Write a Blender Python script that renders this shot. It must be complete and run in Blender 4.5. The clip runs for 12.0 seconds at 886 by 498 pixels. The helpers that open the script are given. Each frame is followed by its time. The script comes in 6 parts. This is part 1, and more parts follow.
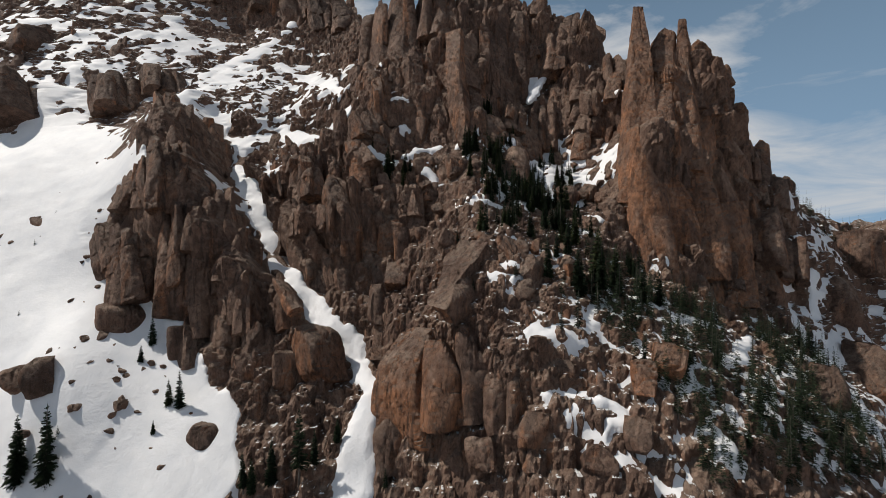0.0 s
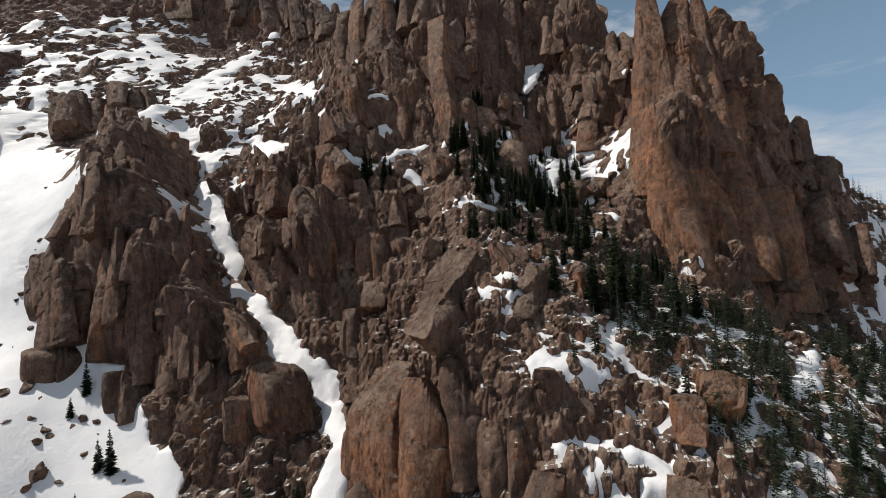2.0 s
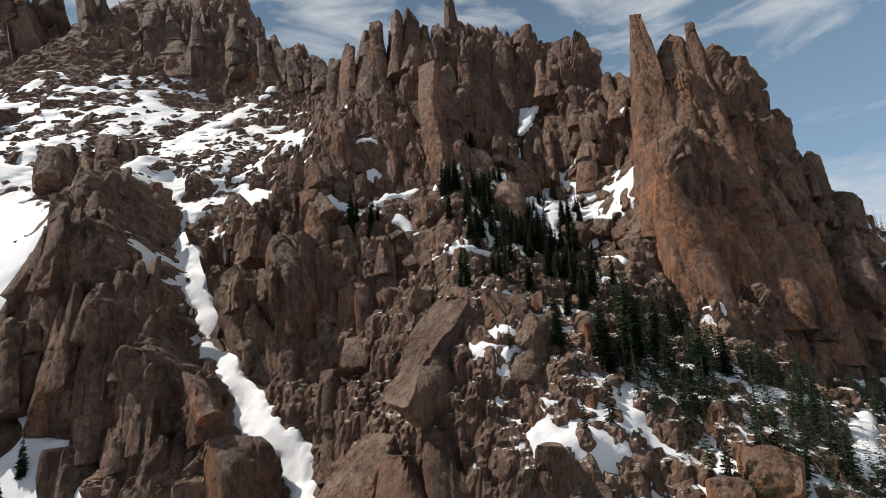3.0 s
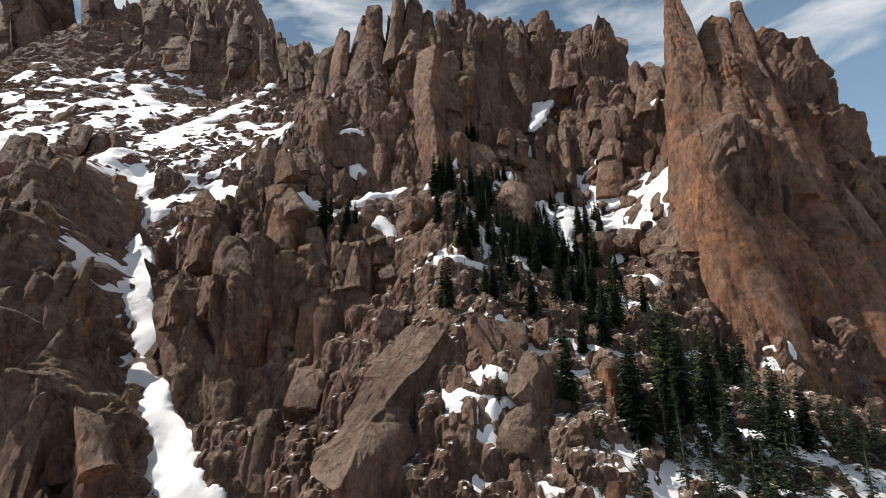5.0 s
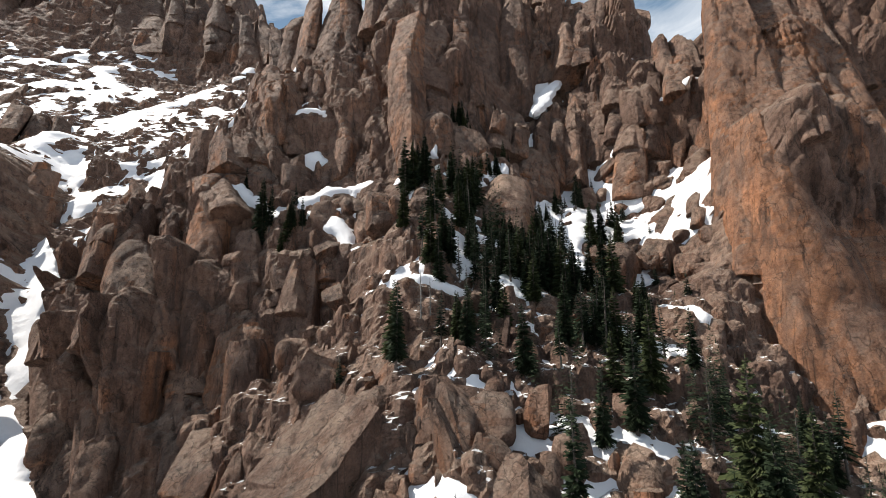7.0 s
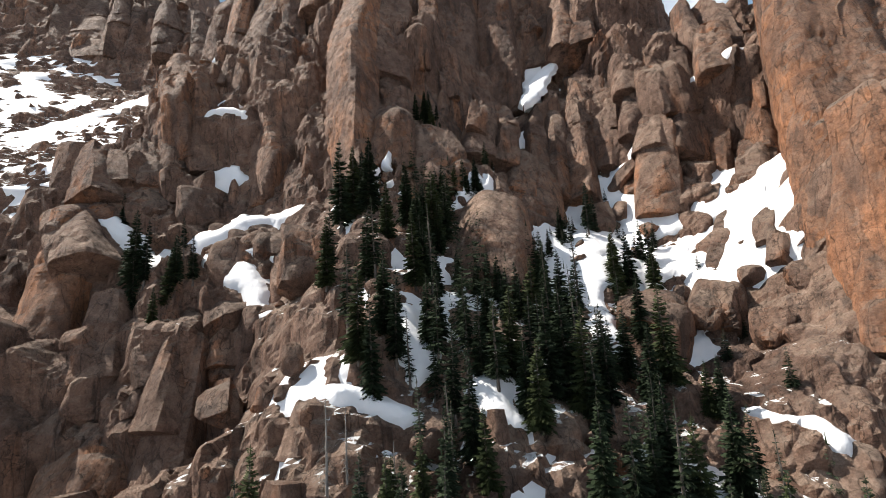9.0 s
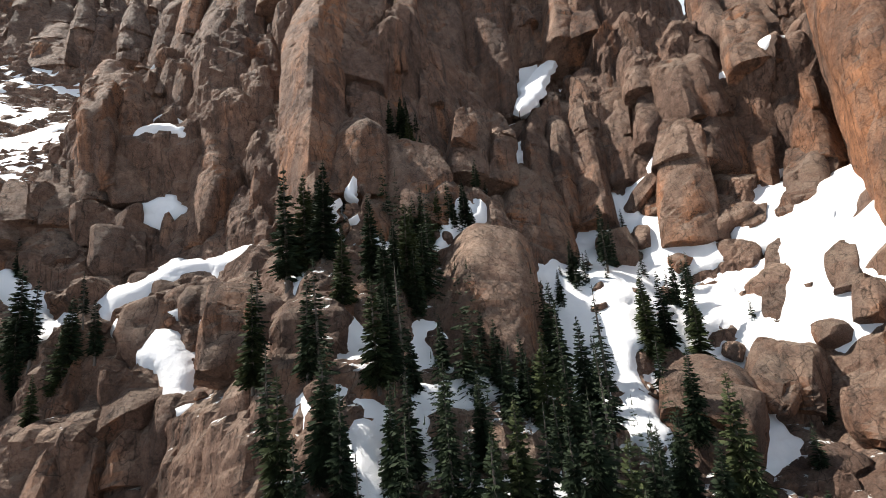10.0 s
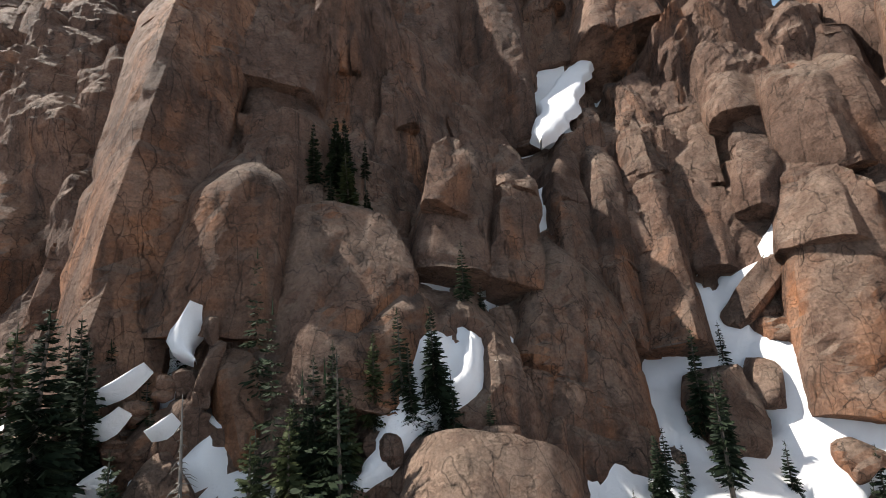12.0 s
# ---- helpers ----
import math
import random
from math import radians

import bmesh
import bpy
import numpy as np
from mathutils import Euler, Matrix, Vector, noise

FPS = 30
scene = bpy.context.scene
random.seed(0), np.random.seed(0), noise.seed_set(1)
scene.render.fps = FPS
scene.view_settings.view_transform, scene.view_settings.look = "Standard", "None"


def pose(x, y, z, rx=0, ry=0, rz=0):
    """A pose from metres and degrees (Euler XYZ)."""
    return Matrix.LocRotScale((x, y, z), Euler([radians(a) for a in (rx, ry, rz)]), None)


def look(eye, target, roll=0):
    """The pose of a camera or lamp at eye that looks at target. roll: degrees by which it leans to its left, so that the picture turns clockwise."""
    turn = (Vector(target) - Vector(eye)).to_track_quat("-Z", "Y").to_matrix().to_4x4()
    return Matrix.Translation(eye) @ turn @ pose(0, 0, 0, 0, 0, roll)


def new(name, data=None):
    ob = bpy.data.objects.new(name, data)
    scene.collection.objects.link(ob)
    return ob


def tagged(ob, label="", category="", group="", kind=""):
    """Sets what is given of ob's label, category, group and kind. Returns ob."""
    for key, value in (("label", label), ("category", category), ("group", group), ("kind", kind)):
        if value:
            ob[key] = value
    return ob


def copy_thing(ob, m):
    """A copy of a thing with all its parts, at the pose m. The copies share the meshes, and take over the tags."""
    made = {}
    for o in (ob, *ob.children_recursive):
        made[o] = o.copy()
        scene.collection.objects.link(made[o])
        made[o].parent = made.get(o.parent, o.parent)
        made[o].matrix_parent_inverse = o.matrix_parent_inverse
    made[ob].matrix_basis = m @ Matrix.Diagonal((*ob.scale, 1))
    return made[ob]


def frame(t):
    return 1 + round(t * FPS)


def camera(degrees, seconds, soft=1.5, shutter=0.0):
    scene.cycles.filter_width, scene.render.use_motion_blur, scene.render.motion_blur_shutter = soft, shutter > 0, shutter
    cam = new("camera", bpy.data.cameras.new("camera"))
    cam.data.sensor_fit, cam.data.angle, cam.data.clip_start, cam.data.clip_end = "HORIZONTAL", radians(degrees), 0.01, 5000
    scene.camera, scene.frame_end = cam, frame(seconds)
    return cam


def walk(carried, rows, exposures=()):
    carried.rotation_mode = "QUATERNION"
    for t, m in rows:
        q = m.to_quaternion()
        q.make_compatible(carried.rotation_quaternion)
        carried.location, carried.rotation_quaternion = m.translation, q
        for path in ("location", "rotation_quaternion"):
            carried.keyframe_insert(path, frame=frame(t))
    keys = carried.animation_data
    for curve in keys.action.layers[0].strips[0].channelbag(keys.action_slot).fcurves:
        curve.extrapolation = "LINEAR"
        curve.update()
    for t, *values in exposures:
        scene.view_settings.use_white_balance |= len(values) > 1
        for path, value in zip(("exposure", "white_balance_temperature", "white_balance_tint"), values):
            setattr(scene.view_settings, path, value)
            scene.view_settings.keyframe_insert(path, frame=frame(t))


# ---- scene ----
cam = camera(88.9, 12.0, soft=0.5)
METRES, EYE, TILT, LEAN, TURN = 160.0, 80.0, 0.0, 0.0, 0.0
ROWS = [
    (0.0, 0.0, 0.0, 0.0, -0.0, 0.0, 0.0),
    (0.5, 0.013, 0.0355, -0.0015, 0.58, -0.01, 0.0),
    (1.0, 0.0255, 0.0711, -0.0018, 1.23, -0.01, 0.51),
    (1.5, 0.0377, 0.1062, -0.0015, 1.75, 0.22, 1.68),
    (2.0, 0.0482, 0.1426, -0.0033, 1.91, 1.84, 3.17),
    (2.5, 0.0588, 0.1781, -0.0024, 2.12, 4.96, 4.22),
    (3.0, 0.0692, 0.2148, -0.0013, 2.63, 8.15, 4.18),
    (5.0, 0.1035, 0.3608, 0.0125, 4.26, 9.98, 2.07),
    (5.5, 0.1106, 0.3988, 0.02, 4.29, 10.0, 1.75),
    (6.0, 0.1173, 0.4378, 0.0298, 4.34, 10.01, 1.3),
    (6.5, 0.1238, 0.4768, 0.0412, 4.41, 9.99, 0.91),
    (8.5, 0.1456, 0.6369, 0.1008, 4.25, 10.08, 2.41),
    (9.0, 0.1497, 0.677, 0.1238, 4.05, 10.12, 3.33),
    (9.5, 0.1534, 0.716, 0.1478, 3.92, 10.11, 4.27),
    (10.0, 0.157, 0.7562, 0.1723, 3.75, 10.15, 5.07),
    (10.5, 0.1608, 0.7996, 0.1986, 3.57, 10.13, 5.03),
    (11.0, 0.1652, 0.837, 0.2219, 3.72, 10.15, 4.63),
    (11.5, 0.1689, 0.8774, 0.2464, 3.58, 10.17, 4.56),
    (12.0, 0.1728, 0.9181, 0.2709, 3.54, 10.17, 3.79),
]
EXPOSURE = [(0.0, -0.88), (3.0, -0.54), (5.5, -0.20), (8.5, 0.29), (12.0, 0.34)]
walk(cam, [(t, pose(0, 0, EYE, TILT, LEAN, TURN) @ pose(METRES * x, METRES * y, METRES * z, 90 + pitch, roll, yaw)) for t, x, y, z, yaw, pitch, roll in ROWS], EXPOSURE)

# ---- sun, sky ----
SUN = Vector((-0.58, 0.075, 0.80)).normalized()
sun = new("sun", bpy.data.lights.new("sun", "SUN"))
sun.data.energy, sun.data.angle, sun.data.color = 8.0, radians(0.53), (1.0, 0.93, 0.84)
sun.matrix_world = look(SUN * 600, (0, 0, 0))
world = bpy.data.worlds.new("world")
scene.world = world
world.use_nodes = True
wn, wl = world.node_tree.nodes, world.node_tree.links
wn.clear()
sky = wn.new("ShaderNodeTexSky")
sky.sky_type, sky.sun_disc, sky.sun_elevation = "NISHITA", False, math.asin(SUN.z)
sky.sun_rotation, sky.altitude, sky.dust_density, sky.ozone_density = math.atan2(SUN.x, SUN.y), 3600, 0.6, 1.4
back = wn.new("ShaderNodeBackground")
back.inputs["Strength"].default_value = 0.046
coord = wn.new("ShaderNodeTexCoord")
flat = wn.new("ShaderNodeMapping")
flat.inputs["Scale"].default_value, flat.inputs["Rotation"].default_value = (2.2, 2.2, 7.0), (0.35, 0.0, 0.2)
puff = wn.new("ShaderNodeTexNoise")
puff.inputs["Scale"].default_value, puff.inputs["Detail"].default_value, puff.inputs["Roughness"].default_value = 1.6, 7.0, 0.55
puff.inputs["Distortion"].default_value = 0.6
veil = wn.new("ShaderNodeValToRGB")
veil.color_ramp.elements[0].position, veil.color_ramp.elements[1].position = 0.45, 0.66
veil.color_ramp.elements[1].color = (0.9, 0.9, 0.9, 1)
blend = wn.new("ShaderNodeMix")
blend.data_type = "RGBA"
blend.inputs[7].default_value = (23.0, 23.2, 23.6, 1)
wout = wn.new("ShaderNodeOutputWorld")
wl.new(coord.outputs["Generated"], flat.inputs["Vector"])
wl.new(flat.outputs["Vector"], puff.inputs["Vector"])
wl.new(puff.outputs["Fac"], veil.inputs["Fac"])
wl.new(veil.outputs["Color"], blend.inputs[0])
pass_on = sky.outputs["Color"]
rise = wn.new("ShaderNodeSeparateXYZ")
haze = wn.new("ShaderNodeValToRGB")
haze.color_ramp.elements[0].position, haze.color_ramp.elements[1].position = 0.05, 0.85
haze.color_ramp.elements[0].color, haze.color_ramp.elements[1].color = (0.9, 0.9, 0.9, 1), (0.06, 0.06, 0.06, 1)
pale = wn.new("ShaderNodeMix")
pale.data_type = "RGBA"
pale.inputs[7].default_value = (10.2, 15.8, 22.2, 1)
wl.new(coord.outputs["Generated"], rise.inputs[0])
wl.new(rise.outputs["Z"], haze.inputs["Fac"])
wl.new(haze.outputs["Color"], pale.inputs[0])
wl.new(pass_on, pale.inputs[6])
wl.new(pale.outputs[2], blend.inputs[6])
wl.new(blend.outputs[2], back.inputs["Color"])
wl.new(back.outputs["Background"], wout.inputs["Surface"])


# ---- materials ----
def material(name, roughness):
    m = bpy.data.materials.new(name)
    m.use_nodes = True
    n, l = m.node_tree.nodes, m.node_tree.links
    b = n["Principled BSDF"]
    b.inputs["Roughness"].default_value = roughness
    b.inputs["Specular IOR Level"].default_value = 0.25
    return m, n, l, b


def noise_tex(n, l, vector, scale, detail=5.0, rough=0.6, stretch=None, distortion=0.0):
    if stretch:
        mp = n.new("ShaderNodeMapping")
        mp.inputs["Scale"].default_value = stretch
        l.new(vector, mp.inputs["Vector"])
        vector = mp.outputs["Vector"]
    t = n.new("ShaderNodeTexNoise")
    t.inputs["Scale"].default_value, t.inputs["Detail"].default_value = scale, detail
    t.inputs["Roughness"].default_value, t.inputs["Distortion"].default_value = rough, distortion
    l.new(vector, t.inputs["Vector"])
    return t.outputs["Fac"]


def ramp(n, l, fac, stops):
    r = n.new("ShaderNodeValToRGB")
    e = r.color_ramp.elements
    while len(e) < len(stops):
        e.new(0.5)
    for k, (p, c) in zip(e, stops):
        k.position, k.color = p, (*c, 1) if isinstance(c, tuple) else (c, c, c, 1)
    l.new(fac, r.inputs["Fac"])
    return r.outputs["Color"]


def mixed(n, l, fac, a, b, how="MIX"):
    m = n.new("ShaderNodeMix")
    m.data_type, m.blend_type = "RGBA", how
    for value, k in ((fac, 0), (a, 6), (b, 7)):
        if isinstance(value, (float, int)):
            m.inputs[k].default_value = value
        elif isinstance(value, tuple):
            m.inputs[k].default_value = (*value, 1)
        else:
            l.new(value, m.inputs[k])
    return m.outputs[2]


def maths(n, l, how, a, b, clamp=False):
    m = n.new("ShaderNodeMath")
    m.operation, m.use_clamp = how, clamp
    for k, value in enumerate((a, b)):
        if isinstance(value, (float, int)):
            m.inputs[k].default_value = value
        else:
            l.new(value, m.inputs[k])
    return m.outputs[0]


def bumped(n, l, b, heights):
    """Chained bumps: (height socket, distance in metres, strength)."""
    last = None
    for h, far, strength in heights:
        k = n.new("ShaderNodeBump")
        k.inputs["Distance"].default_value, k.inputs["Strength"].default_value = far, strength
        l.new(h, k.inputs["Height"])
        if last:
            l.new(last, k.inputs["Normal"])
        last = k.outputs["Normal"]
    l.new(last, b.inputs["Normal"])


def facets(n, l, pos, scale, stretch):
    """Broken rock: cells, each a plane tilted its own way."""
    wob = n.new("ShaderNodeTexNoise")
    wob.inputs["Scale"].default_value, wob.inputs["Detail"].default_value = scale * 2.0, 3.0
    l.new(pos, wob.inputs["Vector"])

    def vec(how, a, b):
        m = n.new("ShaderNodeVectorMath")
        m.operation = how
        for k, value in enumerate((a, b)):
            if isinstance(value, tuple):
                m.inputs[k].default_value = value
            else:
                l.new(value, m.inputs[k])
        return m.outputs["Value" if how == "DOT_PRODUCT" else "Vector"]

    at = vec("MULTIPLY", pos, tuple(scale * k for k in stretch))
    at = vec("ADD", at, vec("MULTIPLY", vec("SUBTRACT", wob.outputs["Color"], (0.5, 0.5, 0.5)), (0.7, 0.7, 0.7)))
    cells = n.new("ShaderNodeTexVoronoi")
    cells.inputs["Scale"].default_value = 1.0
    l.new(at, cells.inputs["Vector"])
    rim = n.new("ShaderNodeTexVoronoi")
    rim.feature = "DISTANCE_TO_EDGE"
    rim.inputs["Scale"].default_value = 1.0
    l.new(at, rim.inputs["Vector"])
    tilt = vec("DOT_PRODUCT", vec("SUBTRACT", cells.outputs["Color"], (0.5, 0.5, 0.5)), vec("SUBTRACT", at, cells.outputs["Position"]))
    return tilt, rim.outputs["Distance"], cells.outputs["Color"]


def granite(name, warm, snowy=0.0):
    """Weathered pink granite: brown-grey, rust-stained on steep faces, lichen-grey on top, dark water streaks; snowy: how much settles on its ledges."""
    m, n, l, b = material(name, 0.85)
    g = n.new("ShaderNodeNewGeometry")
    pos = g.outputs["Position"]
    split = n.new("ShaderNodeSeparateXYZ")
    l.new(g.outputs["True Normal"], split.inputs[0])
    up = split.outputs["Z"]
    rnd = n.new("ShaderNodeObjectInfo").outputs["Random"]
    big = noise_tex(n, l, pos, 0.07, 4.0, 0.6)
    mid = noise_tex(n, l, pos, 0.6, 5.0, 0.65)
    fine = noise_tex(n, l, pos, 5.0, 5.0, 0.7)
    body = ramp(n, l, mid, [(0.3, (0.130, 0.079, 0.057)), (0.5, (0.176, 0.108, 0.079)), (0.7, (0.226, 0.144, 0.107))])
    rust = ramp(n, l, mid, [(0.3, (0.20, 0.093, 0.052)), (0.7, (0.40, 0.190, 0.100))])
    spots = noise_tex(n, l, pos, 0.20, 4.0, 0.55, (1.0, 1.0, 0.20), 0.5)
    steep = maths(n, l, "MULTIPLY", maths(n, l, "SUBTRACT", 0.8, up), 1.5, True)
    rusty = maths(n, l, "MULTIPLY", ramp(n, l, spots, [(0.50 - warm, 0.0), (0.66 - warm, 1.0)]), steep, True)
    c = mixed(n, l, rusty, body, rust)
    lichen = maths(n, l, "MULTIPLY", ramp(n, l, maths(n, l, "MULTIPLY", maths(n, l, "ADD", mid, big), 0.5), [(0.40, 0.0), (0.56, 0.75)]), ramp(n, l, up, [(0.1, 0.0), (0.7, 1.0)]), True)
    c = mixed(n, l, lichen, c, (0.228, 0.180, 0.145))
    drip = noise_tex(n, l, pos, 0.8, 3.0, 0.5, (1.0, 1.0, 0.05))
    drips = maths(n, l, "MULTIPLY", ramp(n, l, drip, [(0.50, 0.0), (0.66, 0.65)]), ramp(n, l, spots, [(0.38, 0.0), (0.55, 1.0)]), True)
    c = mixed(n, l, drips, c, (0.060, 0.046, 0.040))
    c = mixed(n, l, 0.8, c, ramp(n, l, big, [(0.35, (0.62, 0.61, 0.62)), (0.5, (1.0, 1.0, 1.0)), (0.65, (1.25, 1.2, 1.15))]), "MULTIPLY")
    rough = noise_tex(n, l, pos, 1.4, 8.0, 0.78)
    c = mixed(n, l, 0.22, c, ramp(n, l, rough, [(0.34, 0.45), (0.5, 1.0), (0.66, 1.4)]), "MULTIPLY")
    c = mixed(n, l, 0.45, c, ramp(n, l, fine, [(0.3, 0.3), (0.5, 1.0), (0.72, 1.6)]), "MULTIPLY")
    c = mixed(n, l, 0.5, c, ramp(n, l, rnd, [(0.0, (0.55, 0.53, 0.53)), (0.5, (1.0, 1.0, 1.0)), (1.0, (1.45, 1.38, 1.32))]), "MULTIPLY")
    fis = noise_tex(n, l, pos, 0.5, 2.0, 0.5, (1.0, 1.0, 0.07), 0.25)
    bed = noise_tex(n, l, pos, 0.30, 2.0, 0.5, (0.35, 0.35, 1.3), 0.3)
    line = mixed(n, l, 1.0, ramp(n, l, maths(n, l, "ABSOLUTE", maths(n, l, "SUBTRACT", fis, 0.5), 0.0), [(0.0, 0.0), (0.012, 1.0)]),
                 ramp(n, l, maths(n, l, "ABSOLUTE", maths(n, l, "SUBTRACT", bed, 0.47), 0.0), [(0.0, 0.5), (0.006, 1.0)]), "MULTIPLY")
    c = mixed(n, l, 0.5, c, line, "MULTIPLY")
    facet, joint, tone = facets(n, l, pos, 0.42, (1.0, 1.0, 0.5))
    small, crack, _ = facets(n, l, pos, 1.5, (1.0, 1.0, 0.6))
    broken = ramp(n, l, spots, [(0.38, 0.15), (0.58, 1.0)])
    c = mixed(n, l, broken, c, mixed(n, l, 1.0, c, ramp(n, l, joint, [(0.0, 0.35), (0.02, 1.0)]), "MULTIPLY"))
    c = mixed(n, l, 0.16, c, ramp(n, l, crack, [(0.0, 0.2), (0.05, 1.0)]), "MULTIPLY")
    c = mixed(n, l, 0.4, c, ramp(n, l, tone, [(0.2, 0.75), (0.8, 1.25)]), "MULTIPLY")
    if snowy:
        settle = maths(n, l, "ADD", maths(n, l, "MULTIPLY", up, 1.0), maths(n, l, "MULTIPLY", maths(n, l, "SUBTRACT", mid, 0.5), 1.1))
        attr = n.new("ShaderNodeAttribute")
        attr.attribute_name = "snow"
        settle = maths(n, l, "ADD", settle, attr.outputs["Fac"])
        white = ramp(n, l, settle, [(snowy, 0.0), (snowy + 0.05, 1.0)])
        c = mixed(n, l, white, c, (0.74, 0.75, 0.765))
    l.new(c, b.inputs["Base Color"])
    bumped(n, l, b, [(facet, 4.0, 0.55), (small, 1.2, 0.85), (line, 0.3, 0.7), (rough, 0.7, 0.85), (fine, 0.14, 0.8)])
    return m


def snow_material():
    m, n, l, b = material("snow", 0.65)
    pos = n.new("ShaderNodeNewGeometry").outputs["Position"]
    wide = noise_tex(n, l, pos, 0.12, 4.0)
    grain = noise_tex(n, l, pos, 1.6, 6.0, 0.65)
    l.new(ramp(n, l, wide, [(0.3, (0.66, 0.67, 0.69)), (0.7, (0.76, 0.76, 0.765))]), b.inputs["Base Color"])
    bumped(n, l, b, [(wide, 0.8, 0.4), (grain, 0.2, 0.5)])
    return m


def needle_material(name, dark, light):
    m, n, l, b = material(name, 0.7)
    pos = n.new("ShaderNodeNewGeometry").outputs["Position"]
    isl = n.new("ShaderNodeNewGeometry").outputs["Random Per Island"]
    rnd = n.new("ShaderNodeObjectInfo").outputs["Random"]
    k = maths(n, l, "ADD", maths(n, l, "MULTIPLY", isl, 0.6), maths(n, l, "MULTIPLY", rnd, 0.4))
    l.new(ramp(n, l, k, [(0.1, dark), (0.9, light)]), b.inputs["Base Color"])
    b.inputs["Specular IOR Level"].default_value = 0.08
    return m


def bark_material(name, dark, light):
    m, n, l, b = material(name, 0.9)
    pos = n.new("ShaderNodeNewGeometry").outputs["Position"]
    k = noise_tex(n, l, pos, 6.0, 4.0, 0.6, (1, 1, 0.2))
    l.new(ramp(n, l, k, [(0.3, dark), (0.7, light)]), b.inputs["Base Color"])
    bumped(n, l, b, [(k, 0.03, 0.6)])
    return m


GRANITE = granite("granite", -0.09, 0.98)
GRANITE_BARE = granite("granite_bare", -0.01)
GRANITE_RUST = granite("granite_rust", 0.17)
GRANITE_WARM = granite("granite_warm", 0.07)
FAR_ROCK = granite("far_granite", -0.25, 0.95)
SNOW = snow_material()
NEEDLES = needle_material("needles", (0.010, 0.016, 0.010), (0.028, 0.040, 0.020))
NEEDLES_OLIVE = needle_material("needles_olive", (0.020, 0.028, 0.012), (0.052, 0.062, 0.026))
BARK = bark_material("bark", (0.05, 0.04, 0.033), (0.16, 0.135, 0.115))
DEAD_WOOD = bark_material("dead_wood", (0.10, 0.09, 0.08), (0.26, 0.24, 0.22))


# ---- the mountain's face: a slope of 52 degrees, x across it, s up it, d out of it ----
SLOPE = radians(52)
CA, SA = math.cos(SLOPE), math.sin(SLOPE)


def spot(x, s, d):
    return Vector((x, 100 + s * CA - d * SA, 30 + s * SA + d * CA))


FORMS = []


def landform(x, s, across, along, turn, rise):
    """A rounded rib (rise above 0) or hollow of the face."""
    FORMS.append((x, s, across, along, radians(turn), rise))


BASE = (-6.92, 0.9, -1.57, 2.65, -0.79)
landform(-100, 278, 40, 55, 0, -12.5)
landform(45, 12, 24, 30, 30, 14.1)
landform(93, 117, 14, 30, -30, 12.2)
landform(12, 85, 9, 55, 0, 9.6)
landform(12, 171, 40, 16, 30, 7.9)
landform(62, 201, 24, 55, 30, 7.0)
landform(180, 85, 24, 55, -30, -8.5)
landform(-95, 96, 9, 30, 30, 7.6)
landform(-24, 117, 14, 30, -30, 3.3)
landform(65, 98, 4, 55, -30, 3.6)
landform(-100, 369, 40, 30, 0, -6.6)
landform(-14, 180, 14, 30, -30, 6.8)
landform(27, 60, 6, 55, 0, 1.8)
landform(180, 8, 24, 55, -30, -10.5)
landform(82, 140, 24, 5, 0, 4.8)
landform(-240, 316, 24, 55, 0, 6.5)
landform(69, 104, 4, 9, 0, 9.1)
landform(21, 60, 40, 9, 30, 1.8)
landform(-112, 117, 14, 30, 0, 5.9)
landform(-7, 60, 4, 55, 0, 1.0)
landform(68, -30, 40, 30, 30, 10.0)
landform(-1, 115, 24, 5, -30, -2.4)
landform(-73, 201, 14, 55, 0, -6.7)
landform(-155, 278, 24, 55, 30, -5.4)
landform(43, 159, 9, 30, 0, -5.1)
landform(180, 126, 40, 16, 0, -9.3)
landform(180, 47, 40, 55, -30, -14.8)
landform(61, 116, 6, 16, -30, -3.9)
landform(73, 135, 4, 5, 30, 10.1)
landform(-18, 75, 24, 5, 30, -4.7)
landform(122, 124, 14, 55, 30, 5.5)
landform(-44, 316, 40, 55, 0, -6.9)
landform(1, 98, 4, 55, -30, -2.4)
landform(29, 98, 4, 55, -30, -2.4)
landform(78, 104, 6, 9, -30, 7.5)
landform(-7, 140, 40, 5, 30, 3.0)
landform(-156, 160, 40, 16, 30, -4.0)
landform(12, 37, 24, 16, 30, 6.3)
landform(-35, 65, 40, 5, -30, -5.6)
landform(-101, 26, 9, 16, 30, 7.5)
landform(-72, 70, 40, 16, -30, 6.0)
landform(103, 59, 14, 16, 30, -3.6)
landform(12, 205, 40, 16, 30, 7.9)
landform(49, 155, 40, 5, 0, 2.8)
landform(36, 60, 6, 55, 30, 2.4)
landform(-23, 98, 4, 55, 30, 1.4)
landform(188, 162, 9, 55, 30, -8.7)
landform(180, 85, 40, 55, 0, -13.1)
landform(-132, 283, 14, 16, 0, -9.1)
landform(49, 102, 4, 30, 0, -3.1)
landform(73, 122, 4, 9, 30, -5.0)
landform(-35, 98, 4, 55, 0, 2.8)
landform(4, 135, 14, 5, -30, 2.8)
landform(12, -30, 40, 16, 30, 6.1)
landform(15, 85, 24, 9, 0, 1.1)
landform(188, 8, 9, 55, -30, -8.4)
landform(-101, 117, 9, 30, 30, 7.1)
landform(-57, 85, 9, 55, 30, -4.7)
landform(-212, 47, 40, 55, 30, -7.5)
landform(-156, 239, 40, 55, 30, -7.3)
